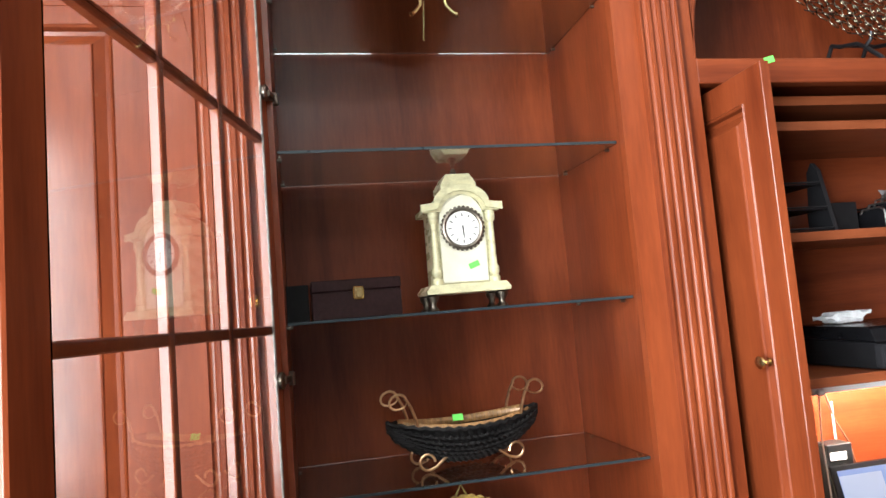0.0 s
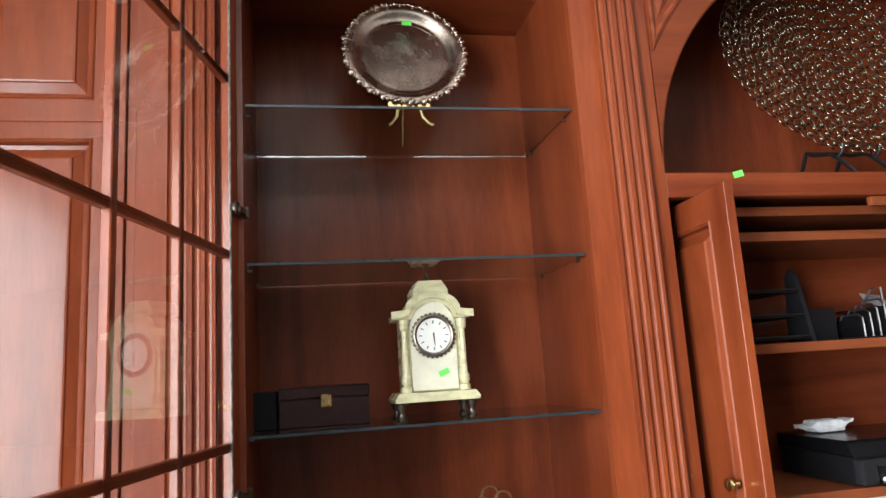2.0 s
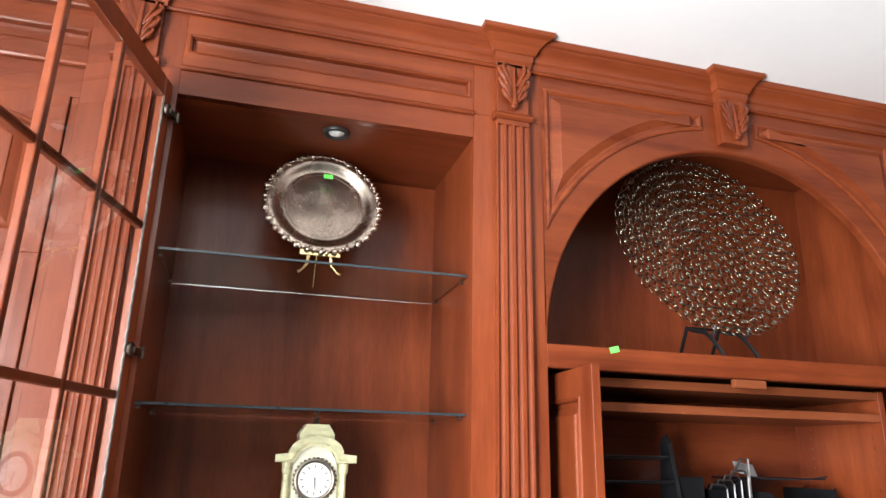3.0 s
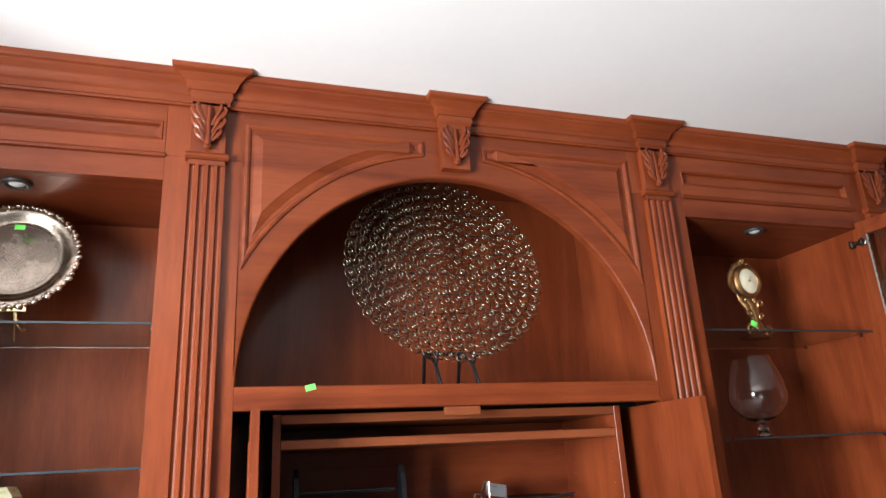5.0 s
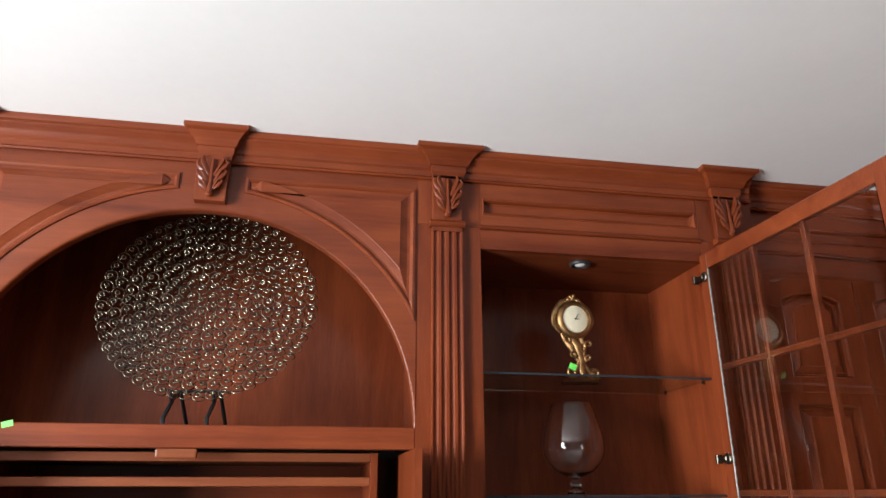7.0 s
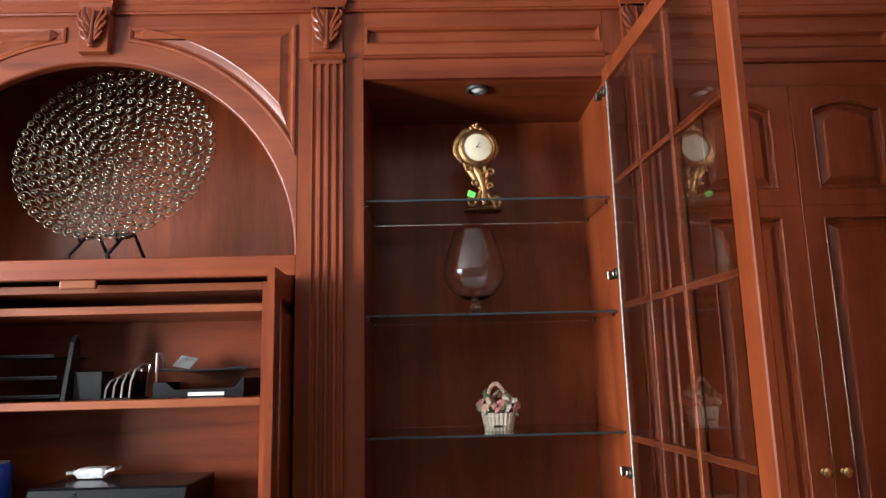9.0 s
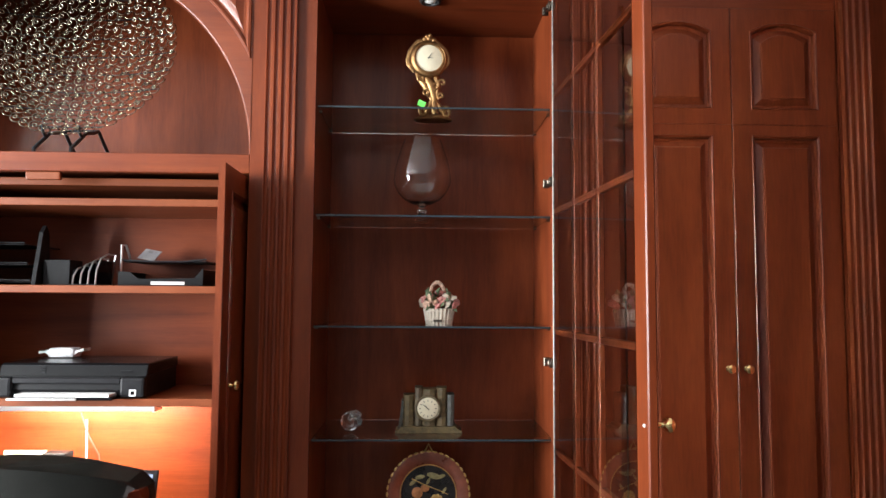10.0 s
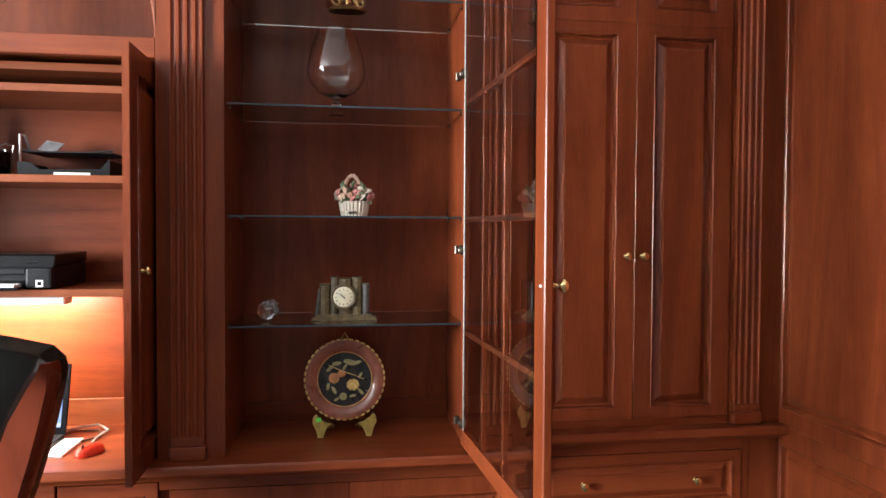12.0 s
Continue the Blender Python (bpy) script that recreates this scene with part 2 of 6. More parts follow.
def prism(poly, axis, a, b, bm=None, bev=0.0):
    """A polygon swept from a to b along the axis 'x' (poly in y, z), 'y' (x, z) or 'z' (x, y)."""
    bm = bm or bmesh.new()
    put = {"x": lambda p, s: (s, p[0], p[1]), "y": lambda p, s: (p[0], s, p[1]), "z": lambda p, s: (p[0], p[1], s)}[axis]
    lo, hi = [bm.verts.new(put(p, a)) for p in poly], [bm.verts.new(put(p, b)) for p in poly]
    n = len(poly)
    for i in range(n):
        bm.faces.new((lo[i], lo[(i + 1) % n], hi[(i + 1) % n], hi[i]))
    f0, f1 = bm.faces.new(lo[::-1]), bm.faces.new(hi)
    if bev:
        bmesh.ops.bevel(bm, geom=list(set(f0.edges) | set(f1.edges)), offset=bev, segments=2, affect="EDGES", profile=0.6)
    return bm


def lathe(profile, at, n=32, m=None, bm=None, caps=True):
    """Radii and heights turned round z, then placed by m (a matrix) and at."""
    bm = bm or bmesh.new()
    place = Matrix.Translation(at) @ (m or Matrix())
    rings = []
    for r, z in profile:
        if r < 1e-6:
            rings.append([bm.verts.new(place @ Vector((0, 0, z)))])
        else:
            rings.append([bm.verts.new(place @ Vector((r * math.cos(2 * math.pi * i / n), r * math.sin(2 * math.pi * i / n), z))) for i in range(n)])
    for p, q in zip(rings, rings[1:]):
        for i in range(n):
            j = (i + 1) % n
            if len(p) == 1 and len(q) > 1:
                bm.faces.new((p[0], q[j], q[i]))
            elif len(q) == 1 and len(p) > 1:
                bm.faces.new((p[i], p[j], q[0]))
            elif len(p) > 1:
                bm.faces.new((p[i], p[j], q[j], q[i]))
    for r in (rings[0], rings[-1]):
        if len(r) > 1 and caps:
            bm.faces.new(r)
    return bm


def tube(pts, r, n=8, bm=None, flat=1.0):
    """A round rod along points; r is one radius or one for each point."""
    bm = bm or bmesh.new()
    pts = [Vector(p) for p in pts]
    rs = r if isinstance(r, (list, tuple)) else [r] * len(pts)
    up, rings = Vector((0.31, 0.2, 0.93)).normalized(), []
    for i, p in enumerate(pts):
        d = (pts[min(i + 1, len(pts) - 1)] - pts[max(i - 1, 0)]).normalized()
        u = up - d * up.dot(d)
        u = u.normalized() if u.length > 1e-4 else d.orthogonal().normalized()
        up, w = u, d.cross(u)
        rings.append([bm.verts.new(p + rs[i] * (u * math.cos(2 * math.pi * k / n) + flat * w * math.sin(2 * math.pi * k / n))) for k in range(n)])
    for a, b in zip(rings, rings[1:]):
        for k in range(n):
            bm.faces.new((a[k], a[(k + 1) % n], b[(k + 1) % n], b[k]))
    bm.faces.new(rings[0][::-1])
    bm.faces.new(rings[-1])
    return bm


def ball(at, size, bm=None, u=14, v=8, m=None):
    bm = bm or bmesh.new()
    bmesh.ops.create_uvsphere(bm, u_segments=u, v_segments=v, radius=1, matrix=Matrix.LocRotScale(at, m, size))
    return bm


def torus(at, big, small, m=None, n=28, k=8, bm=None):
    bm = bm or bmesh.new()
    place = Matrix.Translation(at) @ (m or Matrix())
    vs = [[bm.verts.new(place @ Vector(((big + small * math.cos(2 * math.pi * j / k)) * math.cos(2 * math.pi * i / n), (big + small * math.cos(2 * math.pi * j / k)) * math.sin(2 * math.pi * i / n), small * math.sin(2 * math.pi * j / k)))) for j in range(k)] for i in range(n)]
    for i in range(n):
        for j in range(k):
            bm.faces.new((vs[i][j], vs[(i + 1) % n][j], vs[(i + 1) % n][(j + 1) % k], vs[i][(j + 1) % k]))
    return bm


def spiral(cx, cz, r0, r1, a0, a1, n=16):
    """Points of a scroll in the x-z plane, from radius r0 at angle a0 to r1 at a1 (degrees)."""
    return [(cx + (r0 + (r1 - r0) * i / n) * math.cos(radians(a0 + (a1 - a0) * i / n)), cz + (r0 + (r1 - r0) * i / n) * math.sin(radians(a0 + (a1 - a0) * i / n))) for i in range(n + 1)]


def moved(bm, m):
    bmesh.ops.transform(bm, matrix=m, verts=bm.verts)
    return bm


def outline(x0, x1, z0, z1, rise=0.0, n=10):
    """A panel's outline, its top edge bowed up in the middle by rise."""
    pts = [(x0, z0), (x1, z0)]
    for i in range(n + 1):
        u = i / n
        pts.append((x1 + (x0 - x1) * u, z1 - rise * (2 * u - 1) ** 2))
    return pts


def panel_face(x0, x1, z0, z1, y, thick, stile, bm=None, rise=0.0, raised=True, top=None, bottom=None):
    """A framed panel that looks towards -y: flat frame, moulded step, sunk groove and raised field."""
    bm = bm or bmesh.new()
    s, t, u = stile, top if top is not None else stile, bottom if bottom is not None else stile
    loops = [(outline(x0, x1, z0, z1), y + thick), (outline(x0, x1, z0, z1), y + 0.0015), (outline(x0 + 0.0015, x1 - 0.0015, z0 + 0.0015, z1 - 0.0015), y)]
    steps = [(0, 0), (0.003, -0.003), (0.008, 0.001), (0.011, 0.016), (0.020, 0.018)]
    if raised:
        steps += [(0.040, 0.007), (0.042, 0.003), (0.046, 0.002)]
    for d, dy in steps:
        loops.append((outline(x0 + s + d, x1 - s - d, z0 + u + d, z1 - t - d, rise), y + dy))
    rings = [[bm.verts.new((p[0], yy, p[1])) for p in pts] for pts, yy in loops]
    for a, b in zip(rings, rings[1:]):
        for i in range(len(a)):
            j = (i + 1) % len(a)
            bm.faces.new((a[i], a[j], b[j], b[i]))
    bm.faces.new(rings[-1])
    bm.faces.new(rings[0][::-1])
    return bm


def knob(parent, at, toward, size=1.0, reach=1.0):
    """A turned brass knob that points along toward."""
    m = Vector(toward).to_track_quat("Z", "Y").to_matrix().to_4x4()
    prof = [(0.0, -0.001), (0.009, 0), (0.010, 0.002), (0.0065, 0.004), (0.005, 0.010), (0.0065, 0.013), (0.012, 0.016), (0.0155, 0.021), (0.0145, 0.026), (0.009, 0.030), (0, 0.031)]
    return part("knob", lathe([(p * size, q * reach) for p, q in prof], at, 20, m), BRASS, parent, "polished brass knob", True)


def sticker(parent, at, w=0.022, h=0.014, tilt=0.0, turn=0.0):
    bm = box(-w / 2, w / 2, -0.0008, 0.0008, -h / 2, h / 2, 0)
    return part("price_sticker", moved(bm, pose(*at, tilt, turn, 0)), LIME, parent, "bright green price sticker")


# ---- the shell of the room ----
F, C = 1.415, 1.48                      # front of the display cabinets and desk, front of the tall cupboards
MID = 1.47                              # axis of the arch
EAST, TOP = 4.33, 3.138
LEDGE = 0.884


def mirror(x):
    return 2 * MID - x


solo("floor", box(WEST, EAST, SOUTH - 0.1, 1.95, -0.06, 0, 0), CARPET, "grey floor over the whole room, dark to hold down bounce light", "floor", kind="structure")
solo("ceiling", box(WEST, EAST + 0.1, SOUTH - 0.1, 1.95, TOP, TOP + 0.1, 0), PLASTER, "smooth white painted ceiling", "ceiling", kind="structure")
solo("wall_north", box(WEST, EAST, 1.90, 2.0, 0, TOP, 0), WALL, "grey wall behind the built-in cabinets", "wall", kind="structure")
# unseen wall that closes the room, dark so little light comes back
solo("wall_south", box(WEST, EAST, SOUTH - 0.12, SOUTH, 0, TOP, 0), WALL, "plain unseen wall, dark to hold down bounce light", "wall", kind="structure")
bm = box(WEST - 0.12, WEST, SOUTH - 0.12, WIN_Y0, 0, TOP, 0)
box(WEST - 0.12, WEST, WIN_Y1, 2.0, 0, TOP, 0, bm)
box(WEST - 0.12, WEST, WIN_Y0, WIN_Y1, 0, WIN_Z0, 0, bm)
box(WEST - 0.12, WEST, WIN_Y0, WIN_Y1, WIN_Z1, TOP, 0, bm)
solo("wall_west", bm, WALL, "grey painted wall with a wide window opening", "wall", kind="structure")
win = thing("window_1", (WEST - 0.06, WIN_Y, WIN_Z0), "white painted window, tall and bright with daylight", "window", kind="structure")
for a, b in ((WIN_Y0, WIN_Y0 + 0.05), (WIN_Y1 - 0.05, WIN_Y1), (WIN_Y - 0.02, WIN_Y + 0.02)):
    part("window_frame", box(WEST - 0.08, WEST - 0.03, a, b, WIN_Z0, WIN_Z1), WHITE_P, win)
for z in (WIN_Z0, WIN_Z1 - 0.05):
    part("window_rail", box(WEST - 0.079, WEST - 0.031, WIN_Y0 + 0.05, WIN_Y1 - 0.05, z, z + 0.05), WHITE_P, win)
# timber panelling of the east wall
east = thing("wall_east", (EAST, -0.5, 0), "cherry wood panelled wall beside the tall cupboard", "wall", kind="structure")
part("backing", box(EAST + 0.03, EAST + 0.12, SOUTH, 1.95, 0, TOP, 0), CHERRY, east)


def east_panel(y0, y1, z0, z1, stile, top, bottom):
    bm = panel_face(-y1, -y0, z0, z1, 0, 0.028, stile, top=top, bottom=bottom)
    part("panel", moved(bm, Matrix.Translation((EAST, 0, 0)) @ Matrix.Rotation(radians(-90), 4, "Z")), CHERRY, east)


for k in range(4):
    y1 = 1.478 - 1.15 * k
    east_panel(y1 - 1.149, y1, 0.905, TOP - 0.1, 0.075 if k else 0.012, 0.1, 0.062)
    east_panel(y1 - 1.149, y1, 0.10, 0.904, 0.075 if k else 0.012, 0.07, 0.07)
prof = [(0.0, TOP - 0.10), (-0.012, TOP - 0.09), (-0.02, TOP - 0.05), (-0.045, TOP - 0.015), (-0.05, TOP), (0.03, TOP), (0.03, TOP - 0.10)]
part("cornice", moved(prism(prof, "x", SOUTH, 1.40), Matrix.Translation((EAST, 0, 0)) @ Matrix(((0, 1, 0, 0), (1, 0, 0, 0), (0, 0, 1, 0), (0, 0, 0, 1)))), CHERRY_Y, east)

# ---- cornice and ledge, run by run ----


def crown(x0, x1, y):
    """A run of crown moulding whose wall face stands at y."""
    prof = [(0.0, 3.050), (-0.010, 3.050), (-0.013, 3.055), (-0.010, 3.060), (-0.005, 3.063), (-0.006, 3.082), (-0.012, 3.088), (-0.012, 3.093),
            (-0.014, 3.104), (-0.020, 3.112), (-0.030, 3.119), (-0.036, 3.126), (-0.036, 3.131), (-0.041, 3.133), (-0.044, 3.138), (-0.044, 3.154), (0.03, 3.154), (0.03, 3.050)]
    return prism([(y + a, b - 0.017) for a, b in prof], "x", x0, x1)


def ledge(x0, x1, y, back):
    prof = [(0.0, 0.8205), (-0.012, 0.822), (-0.018, 0.834), (-0.030, 0.840), (-0.052, 0.846), (-0.064, 0.850), (-0.070, 0.857), (-0.070, 0.876), (-0.064, LEDGE), (back - y, LEDGE), (back - y, 0.846), (0.0, 0.846)]
    return prism([(y + a, b) for a, b in prof], "x", x0, x1)


X_IN = 3.335                            # the right cupboard's inner side
solo("cornice_middle", crown(mirror(X_IN), X_IN, F), CHERRY_X, "stepped cherry crown moulding under the ceiling", "cornice", kind="structure", smooth=True)
for s, a, b in (("right", X_IN, EAST), ("left", mirror(EAST), mirror(X_IN))):
    solo("cornice_" + s, crown(a, b, C - 0.01), CHERRY_X, "stepped cherry crown moulding under the ceiling", "cornice", kind="structure", smooth=True)

# ---- pilasters ----


def leaf_carving(cx, y, z0, z1, w):
    """An acanthus leaf in relief: a stem and curling lobes in pairs."""
    bm = bmesh.new()
    h = z1 - z0
    tube([(cx, y - 0.004, z1), (cx, y - 0.010, z1 - 0.3 * h), (cx, y - 0.013, z1 - 0.65 * h), (cx, y - 0.016, z0 + 0.06 * h), (cx, y - 0.009, z0)], [0.006, 0.0055, 0.006, 0.010, 0.004], 8, bm)
    tube([(cx, y - 0.001, z1), (cx, y - 0.004, z1 - 0.35 * h), (cx, y - 0.005, z1 - 0.7 * h), (cx, y - 0.003, z0 + 0.04 * h)], [w * 0.30, w * 0.26, w * 0.20, w * 0.08], 10, bm, 0.22)
    for i, (foot, tip, out) in enumerate(((0.50, 0.10, 0.50), (0.70, 0.34, 0.47), (0.88, 0.60, 0.36))):
        for s in (-1, 1):
            zf, zt = z1 - foot * h, z1 - tip * h
            r = w * out
            for du, dz, fat in ((1.0, 0.0, 0.0125), (0.72, 0.085, 0.0105), (0.95, -0.095, 0.0085)):
                pts = [(cx + s * 0.003, y - 0.007, zf), (cx + s * r * 0.42 * du, y - 0.011, zf + (zt - zf) * 0.35), (cx + s * r * 0.86 * du, y - 0.012, zf + (zt - zf) * 0.74 + dz * h * 0.7), (cx + s * r * 1.04 * du, y - 0.009, zt + dz * h), (cx + s * r * 0.93 * du, y - 0.013, zt + dz * h + 0.012 * (1 if dz >= 0 else 0.3))]
                tube(pts, [0.003, fat * 0.8, fat, fat * 0.75, 0.003], 8, bm, 0.55)
    ball((cx, y - 0.012, z0 + 0.05 * h), (0.012, 0.009, 0.009), bm, 10, 8)
    return bm


def cap_mould(cx, y, z0, z1, half0, grow):
    """The flared cap of a pilaster: the crown's profile broken forward."""
    bm = bmesh.new()
    steps = [(0.0, 0.0), (0.10, 0.0), (0.12, 0.0), (0.16, 0.05), (0.22, 0.10), (0.40, 0.12), (0.42, 0.22), (0.62, 0.40), (0.80, 0.72), (0.84, 0.90), (0.86, 0.97), (0.90, 1.0), (1.0, 1.0)]
    rings = []
    for u, g in steps:
        z, e = z0 + (z1 - z0) * u, grow * g
        rings.append([bm.verts.new(p) for p in ((cx - half0 - e, F + 0.03, z), (cx - half0 - e, y - e, z), (cx + half0 + e, y - e, z), (cx + half0 + e, F + 0.03, z))])
    for a, b in zip(rings, rings[1:]):
        for i in range(4):
            bm.faces.new((a[i], a[(i + 1) % 4], b[(i + 1) % 4], b[i]))
    bm.faces.new(rings[0][::-1])
    bm.faces.new(rings[-1])
    return bm


def fluted(cx, half, y, back, flutes=4):
    """The plan of a pilaster shaft with round grooves in its face."""
    pts = [(cx - half, back), (cx - half, y)]
    pitch = 2 * half / flutes
    for i in range(flutes):
        c, r = cx - half + pitch * (i + 0.5), pitch * 0.34
        pts += [(c - r * math.cos(math.pi * k / 6), y + r * 0.95 * math.sin(math.pi * k / 6)) for k in range(7)]
    return pts + [(cx + half, y), (cx + half, back)]


def pilaster(cx, x0, x1, y=F, foot=LEDGE):
    ob = thing("pilaster", (cx, y, foot), "fluted cherry pilaster with a carved leaf capital", "pilaster", "pilasters of the wall unit", kind="structure")
    fy = y - 0.020
    part("backing", box(x0, x1, y, y + 0.025, foot, 2.874, 0), CHERRY, ob)
    part("frieze_block", box(x0 if x1 - x0 < 0.3 else cx - 0.1, x1 if x1 - x0 < 0.3 else cx + 0.1, y, y + 0.025, 2.875, 3.06, 0), CHERRY, ob)
    part("shaft", prism(fluted(cx, 0.050, fy, y + 0.002), "z", foot + 0.075, 2.846), CHERRY, ob)
    bm = box(cx - 0.050, cx + 0.050, fy, y + 0.002, 2.846, 2.862)
    part("shaft_top", bm, CHERRY, ob)
    part("shaft_foot", box(cx - 0.050, cx + 0.050, fy, y + 0.002, foot + 0.045, foot + 0.0749), CHERRY, ob)
    part("plinth", box(cx - 0.056, cx + 0.056, fy - 0.008, y + 0.002, foot, foot + 0.0449, 0.003), CHERRY_X, ob)
    part("necking", prism([(fy - 0.002, 2.8622), (fy - 0.010, 2.868), (fy - 0.012, 2.874), (fy - 0.008, 2.880), (fy - 0.002, 2.884), (y + 0.002, 2.884), (y + 0.002, 2.8622)], "x", cx - 0.058, cx + 0.058), CHERRY_X, ob)
    part("corbel", box(cx - 0.049, cx + 0.049, fy, y + 0.002, 2.8842, 3.045), CHERRY, ob)
    part("leaf_carving", leaf_carving(cx, fy, 2.893, 3.030, 0.086), CHERRY, ob, smooth=True)
    return ob, fy


PIL = 2.217
for cx, a, b in ((PIL, 2.120, 2.330), (3.228, 3.120, X_IN), (mirror(PIL), mirror(2.330), mirror(2.120)), (mirror(3.228), mirror(X_IN), mirror(3.120))):
    ob, fy = pilaster(cx, a, b)
    part("cap", cap_mould(cx + 0.004, fy, 3.035, 3.1375, 0.052, 0.058), CHERRY_X, ob)
for cx, a, b in ((4.190, 4.129, 4.30), (mirror(4.190), mirror(4.30), mirror(4.129))):
    pilaster(cx, a, b, C, 0.913)
for x in (X_IN - 0.012, mirror(X_IN) - 0.012):
    solo("return_board", box(x, x + 0.024, F + 0.026, 1.885, 0, 3.05, 0.001), CHERRY, "cherry end board between cabinet and cupboard", "board", kind="structure")
for x0, x1 in ((4.301, EAST + 0.03), (mirror(EAST) - 0.02, mirror(4.301))):
    solo("filler_strip", box(x0, x1, C + 0.004, C + 0.03, 0.875, 3.06, 0.001), CHERRY, "narrow cherry filler strip in the corner", "board", kind="structure")

for x0, x1 in ((4.2135, EAST + 0.03), (mirror(EAST) - 0.02, mirror(4.2135))):
    solo("base_filler", box(x0, x1, C + 0.006, C + 0.03, 0, 0.847, 0.001), CHERRY, "plain cherry filler board beside the base drawers", "board", kind="structure")

# ---- display cabinets ----
SHELVES = (2.402, 2.036, 1.669, 1.303)
NICHE_TOP, BACK = 2.80, 1.835


def frieze(parent, x0, x1, y=F):
    part("frieze_panel", panel_face(x0, x1, 2.884, 3.06, y, 0.025, 0.009, raised=False, top=0.080, bottom=0.036), CHERRY_X, parent)
    part("frieze_bead", prism([(y + 0.001, 2.8675), (y - 0.007, 2.870), (y - 0.009, 2.876), (y - 0.006, 2.8815), (y + 0.001, 2.8838)], "x", x0, x1), CHERRY_X, parent)


def display_cabinet(x0, x1, word):
    ob = thing("display_cabinet", ((x0 + x1) / 2, F, LEDGE), "cherry display cabinet, glass shelves, glazed door" + word, "cabinet", "display cabinets")
    part("side_panel", box(x0 - 0.020, x0, F + 0.0255, BACK, LEDGE, NICHE_TOP, 0), CHERRY, ob)
    part("side_panel", box(x1, x1 + 0.020, F + 0.0255, BACK, LEDGE, NICHE_TOP, 0), CHERRY, ob)
    part("back_panel", box(x0 - 0.02, x1 + 0.02, BACK, BACK + 0.015, LEDGE, NICHE_TOP + 0.02, 0), CHERRY, ob)
    part("top_panel", box(x0 - 0.02, x1 + 0.02, F + 0.0255, BACK, NICHE_TOP, NICHE_TOP + 0.02, 0), CHERRY_X, ob)
    part("header", box(x0, x1, F, F + 0.025, NICHE_TOP, 2.8672, 0.001), CHERRY_X, ob)
    part("back_strip", box(x0, x1, BACK - 0.012, BACK - 0.0002, LEDGE, LEDGE + 0.075, 0.002), CHERRY_X, ob)
    frieze(ob, x0, x1)
    for z in SHELVES:
        part("glass_shelf", box(x0 + 0.002, x1 - 0.002, 1.452, 1.815, z - 0.0032, z + 0.0032, 0.0008), SHELF_GLASS, ob, "green-edged glass shelf")
        # added opaque strip that gives the shelf's front edge a slate tone
        part("edge_strip", box(x0 + 0.003, x1 - 0.003, 1.4500, 1.4518, z - 0.0029, z + 0.0029, 0), EDGE_GLASS, ob, "thin slate-coloured strip along the glass's front edge")
        for xx in (x0 + 0.004, x1 - 0.004):
            for yy in (1.50, 1.77):
                pin = part("shelf_pin", lathe([(0, -0.006), (0.004, -0.006), (0.004, 0.006), (0, 0.006)], (xx, yy, z - 0.0073), 8, Matrix.Rotation(radians(90), 4, "Y")), BRONZE, ob)
    return ob


